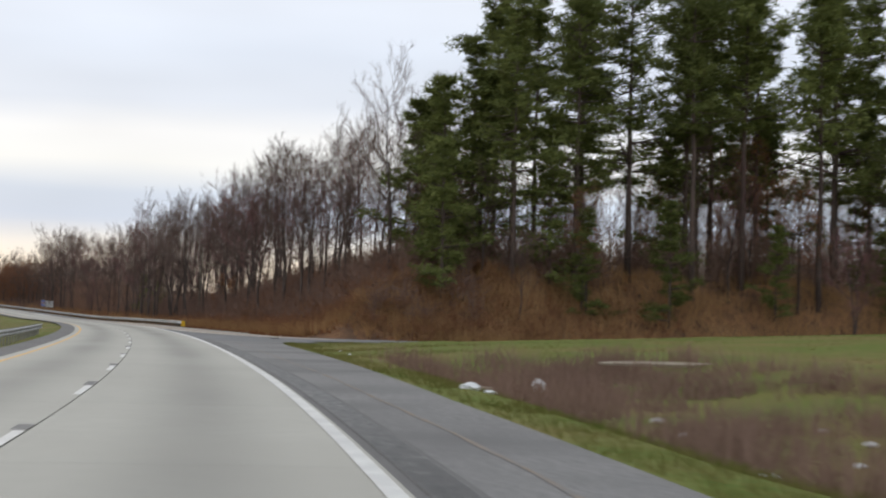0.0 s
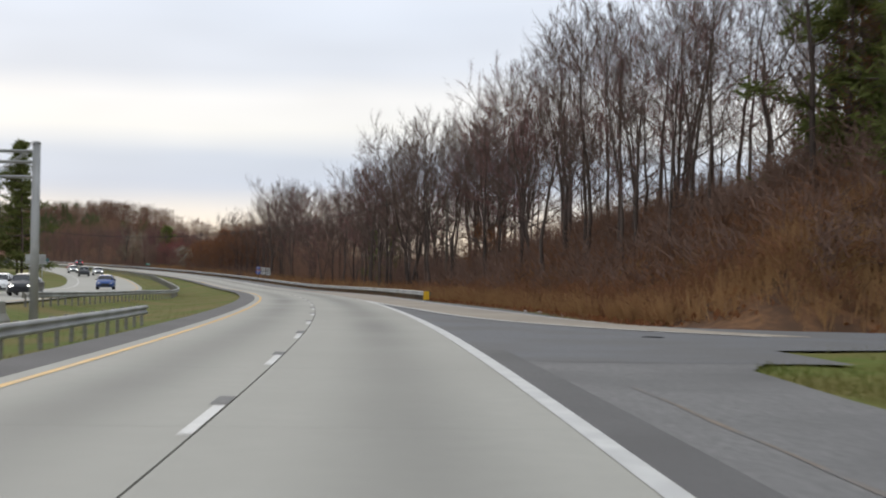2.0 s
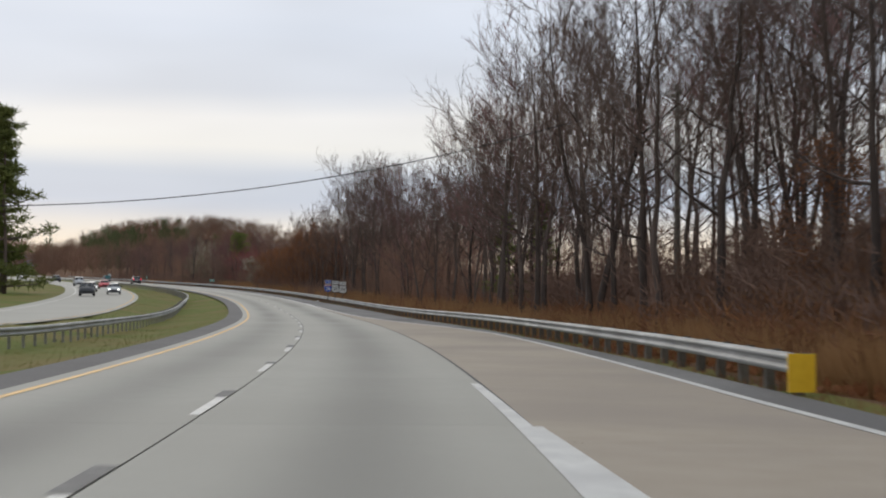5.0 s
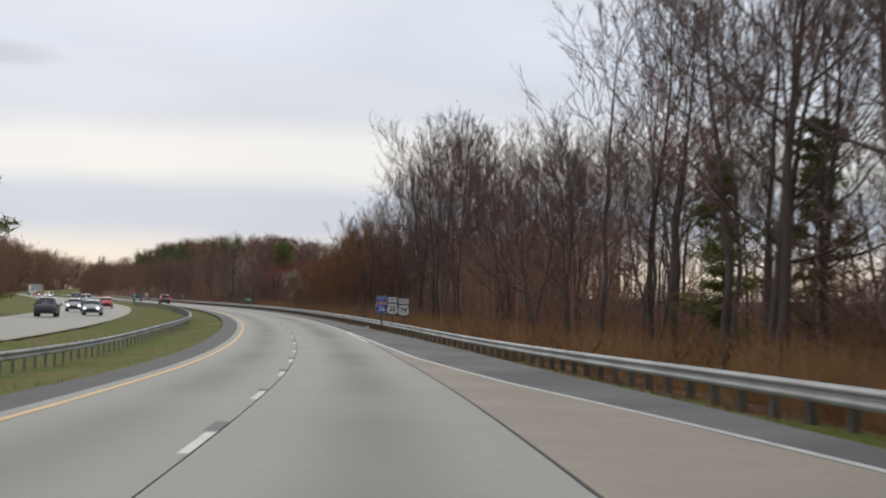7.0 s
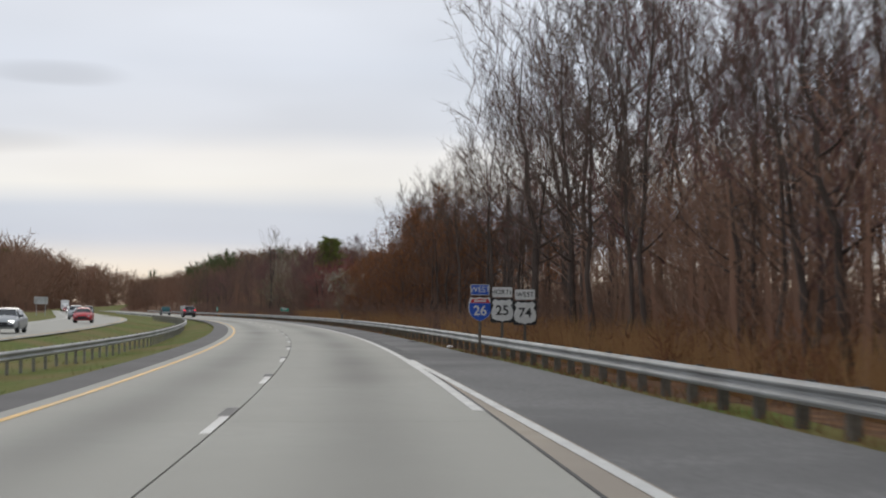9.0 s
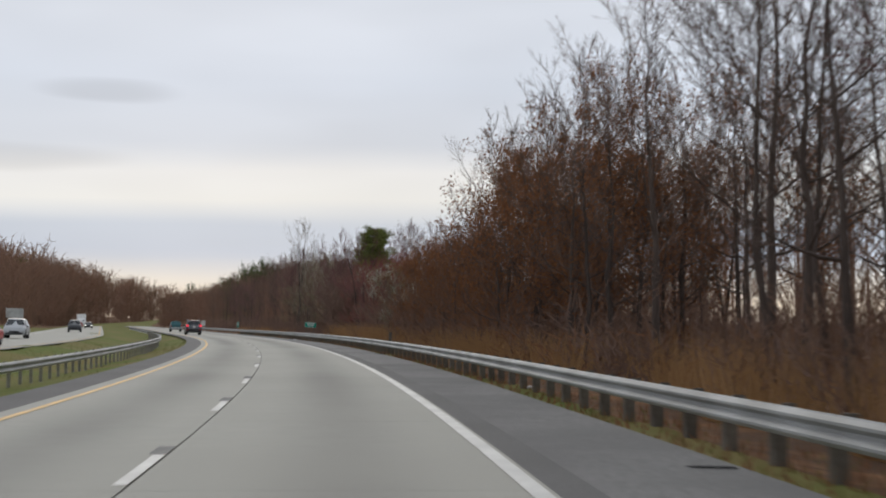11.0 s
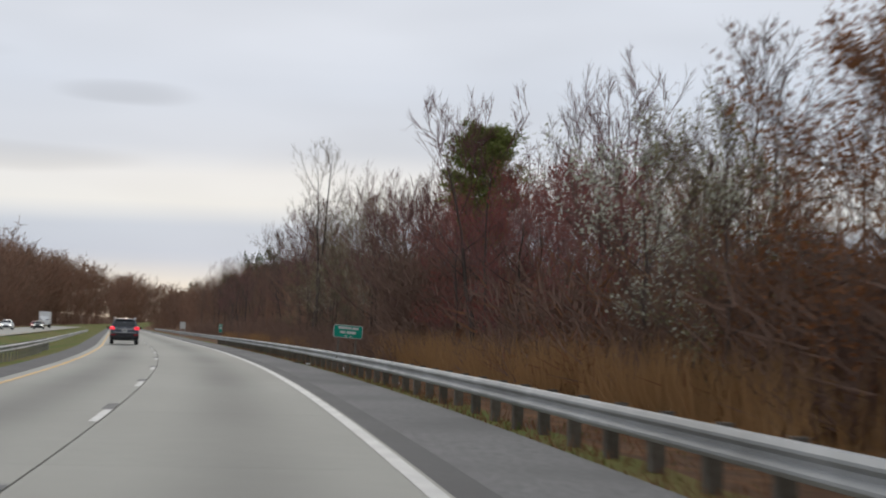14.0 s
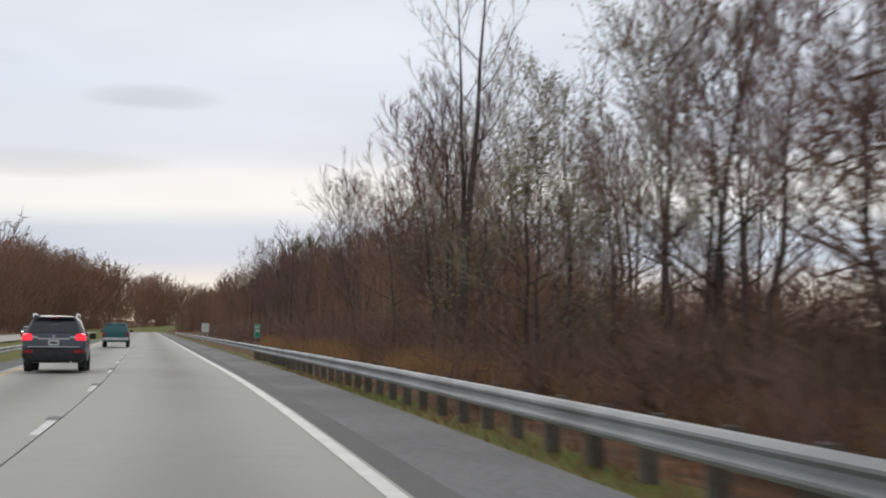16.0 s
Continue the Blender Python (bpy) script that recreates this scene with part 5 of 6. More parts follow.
def route_sign(s, d, z, turn, word, number, kind):
    root = thing("route_sign", "%s shield sign reading %s %s" % ("blue and red" if kind == "i" else "black and white", word, number), "road sign", "route signs in a row")
    gz = float(height(s, d))
    root.matrix_basis = Matrix.Translation(on(s, d, gz).tolist()) @ pose(0, 0, 0, 0, 0, bearing(s) + turn)
    z -= gz
    part("post", Acc().box((0, 0.07, (z + 0.75) / 2 - 0.2), (0.09, 0.09, z + 1.15)), M_POST, root)
    if kind == "i":
        p = part("banner", plate(rounded(0.64, 0.36, 0.04, 0, z + 0.66), -0.02, 0.0), M_SHEET, root)
        part("banner_face", plate(rounded(0.60, 0.32, 0.03, 0, z + 0.66), -0.026, -0.021), M_BLUE, p)
        lettering(word, 0.27, M_SHEET, p, 0, -0.03, z + 0.66)
        p = part("shield", plate([(x, q + z) for x, q in interstate_outline(0.80, 0.82)], -0.02, 0.0), M_SHEET, root)
        part("shield_face", plate([(x, q + z - 0.02) for x, q in interstate_outline(0.75, 0.76) if q < 0.235] , -0.026, -0.021), M_BLUE, p)
        part("shield_top", plate([(-0.345, z + 0.215), (-0.275, z + 0.355), (-0.14, z + 0.325), (0, z + 0.36), (0.14, z + 0.325), (0.275, z + 0.355), (0.345, z + 0.215)][::-1], -0.026, -0.021), M_RED, p, "red top band")
        part("top_word_bar", plate(rounded(0.42, 0.045, 0.01, 0, z + 0.275), -0.031, -0.027), M_SHEET, p)
        lettering(number, 0.46, M_SHEET, p, 0, -0.032, z - 0.06, 0.008)
    else:
        p = part("banner", plate(rounded(0.68, 0.34, 0.04, 0, z + 0.62), -0.02, 0.0), M_SHEET, root)
        lettering(word, 0.235, M_BLACK, p, 0, -0.026, z + 0.62)
        p = part("backing", plate(rounded(0.80, 0.82, 0.05, 0, z), -0.02, 0.0), M_BLACK, root, "black square backing")
        part("shield", plate([(x, q + z) for x, q in us_outline(0.76, 0.78)], -0.027, -0.021), M_SHEET, p)
        lettering(number, 0.46, M_BLACK, p, 0, -0.033, z - 0.01, 0.008)
    return root


route_sign(290.6, -4.6, 1.5, 0, "WEST", "26", "i")
route_sign(290.5, -5.35, 1.46, -2, "NORTH", "25", "u")
route_sign(290.3, -6.1, 1.38, -3, "WEST", "74", "u")


def green_sign(s, d, w, h, z, bars, lean=0.0):
    root = thing("green_sign", "small green road sign with white lettering on two posts", "road sign")
    gz = float(height(s, d))
    root.matrix_basis = Matrix.Translation(on(s, d, gz).tolist()) @ pose(0, 0, 0, 0, 0, bearing(s)) @ pose(0, 0, z - gz, 0, lean, 0)
    for x in (-w * 0.3, w * 0.3) if w > 0.6 else (0.0,):
        part("post", Acc().box((x, 0.05, -(z - gz) / 2), (0.06, 0.06, z - gz + h * 0.9)), M_POST, root)
    p = part("panel", plate(rounded(w, h, 0.07 if w > 0.6 else 0.03), -0.02, 0.0), M_SHEET, root)
    q = part("panel_face", plate(rounded(w - 0.04, h - 0.04, 0.06 if w > 0.6 else 0.02), -0.027, -0.021), M_GREEN, p)
    for x, y, bw, bh in bars:
        part("word_bar", plate(rounded(bw, bh, 0.01, x, y), -0.033, -0.028), M_SHEET, p)


green_sign(424.3, -4.52, 1.0, 0.44, 1.31, [(-0.12, 0.12, 0.44, 0.08), (0.24, 0.12, 0.22, 0.08), (-0.18, -0.03, 0.18, 0.085), (0.11, -0.03, 0.32, 0.085), (-0.07, -0.155, 0.1, 0.035), (0.1, -0.155, 0.07, 0.035)], 3.5)
green_sign(522, -6.0, 0.32, 0.85, 1.2, [(0, 0.25, 0.2, 0.1), (0, 0.02, 0.16, 0.2)])


def white_sign(label, m, w, h, z, back=False):
    root = thing("white_sign", label, "road sign")
    root.matrix_basis = m
    for x in (-w * 0.32, w * 0.32):
        part("post", Acc().box((x, -0.07 if back else 0.07, z / 2 - 0.2), (0.09, 0.09, z + h * 0.7 + 0.4)), M_ALU, root)
    part("panel", plate(rounded(w, h, 0.06, 0, z), -0.02, 0.02), M_ALU if back else M_SHEET, root)


white_sign("white rectangular road sign on posts far along the road", Matrix.Translation(on(590, -5.3, float(height(590, -5.3))).tolist()) @ pose(0, 0, 0, 0, 0, bearing(590)), 0.78, 0.95, 1.6)
for s, d, w, h, z in ((504, 25.5, 2.3, 1.25, 2.6), (243, 27.5, 2.4, 1.2, 3.2)):
    white_sign("grey back of a road sign that faces oncoming traffic", Matrix.Translation(on(s, d, float(height(s, d))).tolist()) @ pose(0, 0, 0, 0, 0, bearing(s) + 8), w, h, z, True)

# ---- sign gantry over the oncoming lanes ----
gantry = thing("sign_gantry", "grey steel truss gantry with the backs of large signs", "sign gantry")
GS0, GZ0 = 111.0, float(height(111.0, 12.25)) + 0.45
gantry.matrix_basis = Matrix.Translation(on(GS0, 12.25, -0.45).tolist()) @ pose(0, 0, 0, 0, 0, bearing(GS0) + 180)
SPAN = 19.0
for x in (0.0, SPAN):
    part("column", Acc().tube([(x, 0, GZ0 - 0.3), (x, 0, 6.7)], [0.17, 0.15], 12), M_STEEL, gantry, flat=False)
    part("column_cap", Acc().tube([(x, 0, 6.7), (x, 0, 6.78)], [0.18, 0.10], 12), M_STEEL, gantry)
    part("footing", Acc().tube([(x, 0, GZ0 - 0.4), (x, 0, GZ0 + 0.12)], [0.45, 0.42], 14), M_CONC, gantry, "round concrete footing")
for zc in (5.45, 6.0, 6.4):
    part("chord", Acc().tube([(0.1, -0.25, zc), (SPAN - 0.1, -0.25, zc)], [0.05, 0.05], 6), M_STEEL, gantry)
    part("chord", Acc().tube([(0.1, 0.25, zc), (SPAN - 0.1, 0.25, zc)], [0.05, 0.05], 6), M_STEEL, gantry)
for i in range(14):
    x = 0.3 + i * 1.35
    z0, z1 = (5.45, 6.4) if i % 2 else (6.4, 5.45)
    for y in (-0.25, 0.25):
        part("brace", Acc().tube([(x, y, z0), (x + 1.35, y, z1)], [0.03, 0.03], 5), M_STEEL, gantry)
    part("strut", Acc().tube([(x, -0.25, 5.45), (x, 0.25, 5.45)], [0.025, 0.025], 5), M_STEEL, gantry)
for x0, w in ((2.8, 3.4), (9.5, 4.4)):
    p = part("sign_panel", plate(rounded(w, 2.7, 0.25, x0 + w / 2, 6.25), 0.42, 0.47), M_ALU, gantry, "grey back of a large sign panel")
    for k in (0.18, 0.82):
        part("hanger", Acc().box((x0 + w * k, 0.36, 6.25), (0.12, 0.1, 2.5)), M_STEEL, p)
    for z in (5.5, 7.1):
        part("stiffener", Acc().box((x0 + w / 2, 0.40, z), (w * 0.92, 0.04, 0.07)), M_STEEL, p)
barrier = thing("concrete_barrier", "low grey concrete barrier round the gantry's column", "barrier")
m = Matrix.Translation(on(106, 13.6, float(height(106, 13.6))).tolist()) @ pose(0, 0, 0, 0, 0, bearing(106))
a = Acc()
prof = [(-0.3, -0.3), (-0.28, 0.15), (-0.12, 0.4), (-0.09, 0.85), (0.09, 0.85), (0.12, 0.4), (0.28, 0.15), (0.3, -0.3)]
a.add([(x, y, z) for y in (-6, 6) for x, z in prof], [(i, (i + 1) % 8, 8 + (i + 1) % 8, 8 + i) for i in range(8)])
a.f += [list(range(8))[::-1], list(range(8, 16))]
part("wall", a, M_CONC, barrier).matrix_basis = m
M_ORANGE = mat("faded_orange_plastic", (0.55, 0.16, 0.05), (0.65, 0.22, 0.08), 5, 0.6)
part("end_cap", Acc().tube([(0, -6.3, -0.2), (0, -6.3, 0.8)], [0.34, 0.30], 12), M_ORANGE, barrier, "faded orange end cap").matrix_basis = m


# ---- vehicles ----
def paint(name, c, rough=0.3):
    return mat(name, c, tuple(min(1, v * 1.12) for v in c), 0.8, rough, 0.0, spec=0.5)


M_GLASS = mat("dark_window_glass", (0.012, 0.015, 0.018), (0.02, 0.024, 0.028), 1.0, 0.06, spec=0.6)
M_RUBBER = mat("tyre_rubber", (0.02, 0.02, 0.02), (0.035, 0.035, 0.035), 8, 0.85)
M_RIM = mat("alloy_rim", (0.45, 0.46, 0.47), (0.55, 0.56, 0.57), 4, 0.35, 0.7)
M_TRIM = mat("black_plastic_trim", (0.022, 0.022, 0.024), (0.035, 0.035, 0.037), 6, 0.6)


def glow(name, c, power):
    m = bpy.data.materials.new(name)
    m.use_nodes = True
    b = m.node_tree.nodes["Principled BSDF"]
    b.inputs["Base Color"].default_value, b.inputs["Roughness"].default_value = (*c, 1), 0.2
    b.inputs["Emission Color"].default_value, b.inputs["Emission Strength"].default_value = (*c, 1), power
    return m


M_TAIL = glow("lit_tail_lamp", (1.0, 0.035, 0.06), 0.8)
M_HEAD = glow("lit_headlamp", (1.0, 0.97, 0.9), 4.0)
M_REFL = mat("red_reflector", (0.25, 0.015, 0.02), (0.32, 0.02, 0.025), 8, 0.3)


def loft(rows):
    """A closed hull from rows of (y, half outline from bottom middle to top middle)."""
    a = Acc()
    rings = []
    for y, half in rows:
        full = list(half) + [(-x, z) for x, z in half[-2:0:-1]]
        rings.append([(x, y, z) for x, z in full])
    m = len(rings[0])
    a.add(np.array(rings).reshape(-1, 3), [(i * m + j, i * m + (j + 1) % m, (i + 1) * m + (j + 1) % m, (i + 1) * m + j)[::-1] for i in range(len(rings) - 1) for j in range(m)])
    a.f.append(list(range(m))[::-1][::-1])
    a.f.append(list(range((len(rings) - 1) * m, len(rings) * m))[::-1])
    return a


def hull(y, zb, belt, top, wb, wbelt, wt):
    """Half outline of a car's section."""
    return y, [(0, zb), (wb * 0.9, zb), (wb, zb + 0.08), (wbelt, (zb + belt) / 2), (wbelt, belt - 0.05), (wbelt - 0.03, belt), (wt + 0.02, top - 0.09), (wt - 0.05, top - 0.02), (wt - 0.2, top), (0, top + 0.015)]


def slab4(p, t):
    """A thin four-cornered panel standing proud of a surface by t."""
    p = np.array(p, float)
    n = np.cross(p[1] - p[0], p[3] - p[0])
    n /= np.linalg.norm(n)
    return Acc().add(np.concatenate([p - n * 0.02, p + n * t]), [(0, 1, 5, 4), (1, 2, 6, 5), (2, 3, 7, 6), (3, 0, 4, 7), (4, 5, 6, 7), (3, 2, 1, 0)])


def wheel(parent, x, y, r, w):
    side = 1 if x > 0 else -1
    prof = [(-w / 2, r * 0.66), (-w / 2, r * 0.93), (-w * 0.36, r), (w * 0.36, r), (w / 2, r * 0.93), (w / 2, r * 0.66)]
    n = 22
    a = Acc()
    a.add([(x + px, y + pr * math.cos(k * 2 * math.pi / n), r + pr * math.sin(k * 2 * math.pi / n)) for k in range(n) for px, pr in prof],
          [(k * 6 + j, k * 6 + (j + 1) % 6, ((k + 1) % n) * 6 + (j + 1) % 6, ((k + 1) % n) * 6 + j) for k in range(n) for j in range(6)])
    tyre = part("wheel", a, M_RUBBER, parent, "black tyre", flat=False)
    part("rim", Acc().tube([(x - side * w * 0.3, y, r), (x + side * w * 0.42, y, r)], [r * 0.66, r * 0.6], 16), M_RIM, tyre, "alloy rim")


def car(name, label, s, d, rows, colour, glass, wheels, facing=1, lights=None, extras=None, category="car"):
    root = thing(name, label, category)
    root.matrix_basis = Matrix.Translation(on(s, d if facing > 0 else opp(s, 0.8 * (d - 17.2)), 0.012).tolist()) @ pose(0, 0, 0, 0, 0, bearing(s) + (0 if facing > 0 else 180))
    body = part("body", loft([hull(*r) for r in rows]), colour, root, flat=False)
    for nm, q in glass:
        part(nm, slab4(q, 0.008), M_GLASS, root)
    for x, y, r, w in wheels:
        wheel(root, x, y, r, w)
    for nm, p, size, mt in lights or ():
        part(nm, Acc().box(p, size), mt, root)
    if extras:
        extras(root)
    return root


SUV_ROWS = [(-2.32, 0.42, 0.78, 0.90, 0.78, 0.84, 0.80), (-2.26, 0.34, 0.96, 1.08, 0.84, 0.90, 0.82), (-2.06, 0.30, 1.04, 1.40, 0.86, 0.91, 0.74), (-1.86, 0.28, 1.04, 1.60, 0.86, 0.91, 0.66),
            (-1.2, 0.26, 1.03, 1.67, 0.86, 0.91, 0.64), (0.0, 0.25, 1.0, 1.67, 0.86, 0.91, 0.64), (0.55, 0.25, 0.99, 1.58, 0.86, 0.91, 0.64), (1.25, 0.25, 0.97, 1.06, 0.86, 0.90, 0.76), (2.1, 0.28, 0.80, 0.92, 0.84, 0.86, 0.72), (2.3, 0.36, 0.62, 0.74, 0.72, 0.76, 0.62)]
SEDAN_ROWS = [(-2.3, 0.35, 0.74, 0.84, 0.74, 0.80, 0.70), (-2.2, 0.28, 0.90, 0.98, 0.82, 0.86, 0.74), (-1.5, 0.24, 0.94, 1.04, 0.84, 0.88, 0.74), (-0.85, 0.22, 0.93, 1.40, 0.84, 0.88, 0.58), (0.0, 0.22, 0.92, 1.44, 0.84, 0.88, 0.58), (0.5, 0.22, 0.91, 1.34, 0.84, 0.88, 0.58),
              (1.15, 0.22, 0.88, 0.97, 0.84, 0.87, 0.72), (2.05, 0.26, 0.70, 0.80, 0.82, 0.84, 0.66), (2.3, 0.34, 0.56, 0.64, 0.68, 0.72, 0.56)]


def mirrored(q):
    return [(-x, y, z) for x, y, z in q[::-1]]


SUV_SIDE = [(0.885, -1.75, 1.08), (0.885, -0.45, 1.07), (0.69, -0.45, 1.55), (0.69, -1.62, 1.52)]
SUV_SIDE2 = [(0.885, -0.38, 1.07), (0.885, 1.02, 1.04), (0.70, 0.42, 1.49), (0.69, -0.38, 1.55)]
SUV_GLASS = [("rear_window", [(-0.72, -2.235, 1.15), (0.72, -2.235, 1.15), (0.62, -1.965, 1.53), (-0.62, -1.965, 1.53)]), ("windscreen", [(0.74, 1.22, 1.08), (-0.74, 1.22, 1.08), (-0.60, 0.60, 1.55), (0.60, 0.60, 1.55)]),
             ("side_window", SUV_SIDE), ("side_window", mirrored(SUV_SIDE)), ("side_window", SUV_SIDE2), ("side_window", mirrored(SUV_SIDE2))]
SED_SIDE = [(0.862, -1.15, 0.98), (0.862, 0.95, 0.94), (0.64, 0.42, 1.31), (0.635, -0.80, 1.33)]
SED_GLASS = [("rear_window", [(-0.68, -1.47, 1.06), (0.68, -1.47, 1.06), (0.54, -0.92, 1.38), (-0.54, -0.92, 1.38)]), ("windscreen", [(0.70, 1.12, 0.99), (-0.70, 1.12, 0.99), (-0.53, 0.56, 1.33), (0.53, 0.56, 1.33)]), ("side_window", SED_SIDE), ("side_window", mirrored(SED_SIDE))]
W_SUV = [(x, y, 0.35, 0.23) for x in (-0.79, 0.79) for y in (-1.35, 1.33)]
W_SED = [(x, y, 0.32, 0.21) for x in (-0.76, 0.76) for y in (-1.35, 1.35)]


def suv_extras(root):
    bumper = part("rear_bumper", loft([hull(-2.42, 0.36, 0.58, 0.68, 0.70, 0.76, 0.70), hull(-2.37, 0.30, 0.62, 0.72, 0.84, 0.90, 0.84), hull(-2.15, 0.28, 0.62, 0.72, 0.87, 0.925, 0.87)]), M_TRIM, root, "dark grey bumper", flat=False)
    part("bumper_step", Acc().box((0, -2.36, 0.735), (1.5, 0.16, 0.03)), M_RIM, bumper, "bright metal step strip")
    for x in (-0.72, 0.72):
        part("reflector", Acc().box((x, -2.405, 0.60), (0.26, 0.05, 0.09)), M_REFL, bumper, "red reflector")
        lamp = part("tail_lamp", loft([(-2.31, [(0, 0.93), (0.13, 0.93), (0.15, 1.02), (0.11, 1.10), (0, 1.11)]), (-2.18, [(0, 0.91), (0.15, 0.91), (0.17, 1.03), (0.13, 1.13), (0, 1.14)])]), M_TAIL, root, "lit red tail lamp")
        lamp.matrix_basis = pose(x * 1.06, 0, 0)
        part("clear_lens", Acc().box((x * 0.76, -2.265, 1.0), (0.17, 0.05, 0.10)), M_RIM, root, "clear reversing lens")
        part("roof_rail", Acc().tube([(x * 0.88, -1.85, 1.62), (x * 0.88, -1.6, 1.72), (x * 0.88, 0.1, 1.73), (x * 0.88, 0.4, 1.64)], [0.025, 0.028, 0.028, 0.022], 6), M_RIM, root, "silver roof rail")
        part("mirror", loft([(0.72, [(0, 1.0), (0.09, 1.0), (0.11, 1.08), (0.09, 1.17), (0, 1.18)]), (0.86, [(0, 1.03), (0.07, 1.03), (0.08, 1.08), (0.07, 1.14), (0, 1.15)])]), M_TRIM, root, "dark door mirror").matrix_basis = pose(x * 1.40, 0, 0)
        part("mud_flap", Acc().box((x * 1.09, -1.73, 0.25), (0.22, 0.02, 0.22)), M_TRIM, root)
    plt = part("number_plate", Acc().box((0, -2.325, 0.86), (0.31, 0.02, 0.16)), M_SHEET, root)
    part("plate_bar", Acc().box((0, -2.338, 0.855), (0.22, 0.006, 0.06)), M_TRIM, plt)
    part("tailgate_trim", Acc().box((0, -2.30, 0.975), (0.9, 0.04, 0.045)), M_RIM, root, "bright strip above the plate")
    part("badge", Acc().tube([(0, -2.285, 1.05), (0, -2.31, 1.05)], [0.045, 0.04], 6), M_RIM, root, "small plain badge")
    part("wiper", Acc().tube([(0.0, -2.25, 1.14), (0.28, -2.20, 1.22)], [0.012, 0.008], 4), M_TRIM, root)
    part("spoiler", Acc().box((0, -1.93, 1.615), (1.16, 0.22, 0.035)), P_SLATE, root)
    part("high_brake_lamp", Acc().box((0, -2.045, 1.60), (0.3, 0.02, 0.025)), M_REFL, root)
    part("tow_hitch", Acc().box((0, -2.40, 0.33), (0.09, 0.14, 0.07)), M_TRIM, root)
    part("exhaust", Acc().tube([(0.5, -2.38, 0.3), (0.5, -2.0, 0.3)], [0.035, 0.035], 8), M_RIM, root)


P_SLATE = paint("dark_slate_paint", (0.055, 0.062, 0.078))
P_TEAL = paint("teal_paint", (0.012, 0.085, 0.095))
P_WHITE = paint("white_paint", (0.72, 0.72, 0.71))
P_SILVER = paint("silver_paint", (0.38, 0.39, 0.40))
P_RED = paint("red_paint", (0.45, 0.03, 0.04))
P_BLUE = paint("blue_paint", (0.02, 0.07, 0.25))
P_DARK = paint("charcoal_paint", (0.03, 0.032, 0.036))
car("suv", "dark slate SUV with lit tail lamps driving in the inner lane", 474.5, 3.5, SUV_ROWS, P_SLATE, SUV_GLASS, W_SUV, extras=suv_extras)

PICK_ROWS = [(-2.5, 0.45, 0.86, 0.96, 0.78, 0.84, 0.78), (-2.42, 0.40, 0.95, 1.06, 0.84, 0.88, 0.80), (-2.30, 0.38, 1.0, 1.58, 0.85, 0.88, 0.66), (-0.65, 0.38, 1.0, 1.62, 0.85, 0.88, 0.66), (0.35, 0.38, 0.98, 1.60, 0.85, 0.88, 0.62),
             (1.0, 0.36, 0.97, 1.06, 0.85, 0.87, 0.74), (2.3, 0.36, 0.84, 0.95, 0.82, 0.84, 0.70), (2.45, 0.44, 0.66, 0.76, 0.74, 0.76, 0.64)]


def pick_extras(root):
    part("rear_bumper", Acc().box((0, -2.56, 0.55), (1.66, 0.14, 0.18)), M_RIM, root, "chrome rear bumper")
    part("tailgate", Acc().box((0, -2.49, 0.82), (1.36, 0.04, 0.36)), P_TEAL, root)
    part("number_plate", Acc().box((0.0, -2.64, 0.56), (0.31, 0.02, 0.15)), M_SHEET, root)
    for x in (-0.78, 0.78):
        part("tail_lamp", Acc().box((x, -2.47, 0.86), (0.14, 0.08, 0.34)), M_REFL, root)
        part("mirror", Acc().box((x * 1.25, 0.75, 1.1), (0.16, 0.08, 0.16)), M_TRIM, root)


car("pickup", "teal pickup with a matching canopy driving ahead in the inner lane", 531, 2.85, PICK_ROWS, P_TEAL,
    [("rear_window", [(-0.64, -2.385, 1.10), (0.64, -2.385, 1.10), (0.56, -2.315, 1.50), (-0.56, -2.315, 1.50)])] , [(x, y, 0.36, 0.22) for x in (-0.76, 0.76) for y in (-1.5, 1.5)], extras=pick_extras, category="pickup")

HEAD = [("headlamp", (x, 2.22, 0.62), (0.26, 0.12, 0.13), M_HEAD) for x in (-0.55, 0.55)]
HEAD_OFF = [("headlamp", (x, 2.22, 0.62), (0.26, 0.12, 0.13), M_RIM) for x in (-0.55, 0.55)]


def front(root):
    part("grille", Acc().box((0, 2.29, 0.52), (0.8, 0.06, 0.14)), M_TRIM, root)
    part("front_bumper", Acc().box((0, 2.30, 0.38), (1.4, 0.1, 0.12)), M_TRIM, root)
    for x in (-0.93, 0.93):
        part("mirror", Acc().box((x, 0.72, 0.98), (0.16, 0.08, 0.12)), M_TRIM, root)


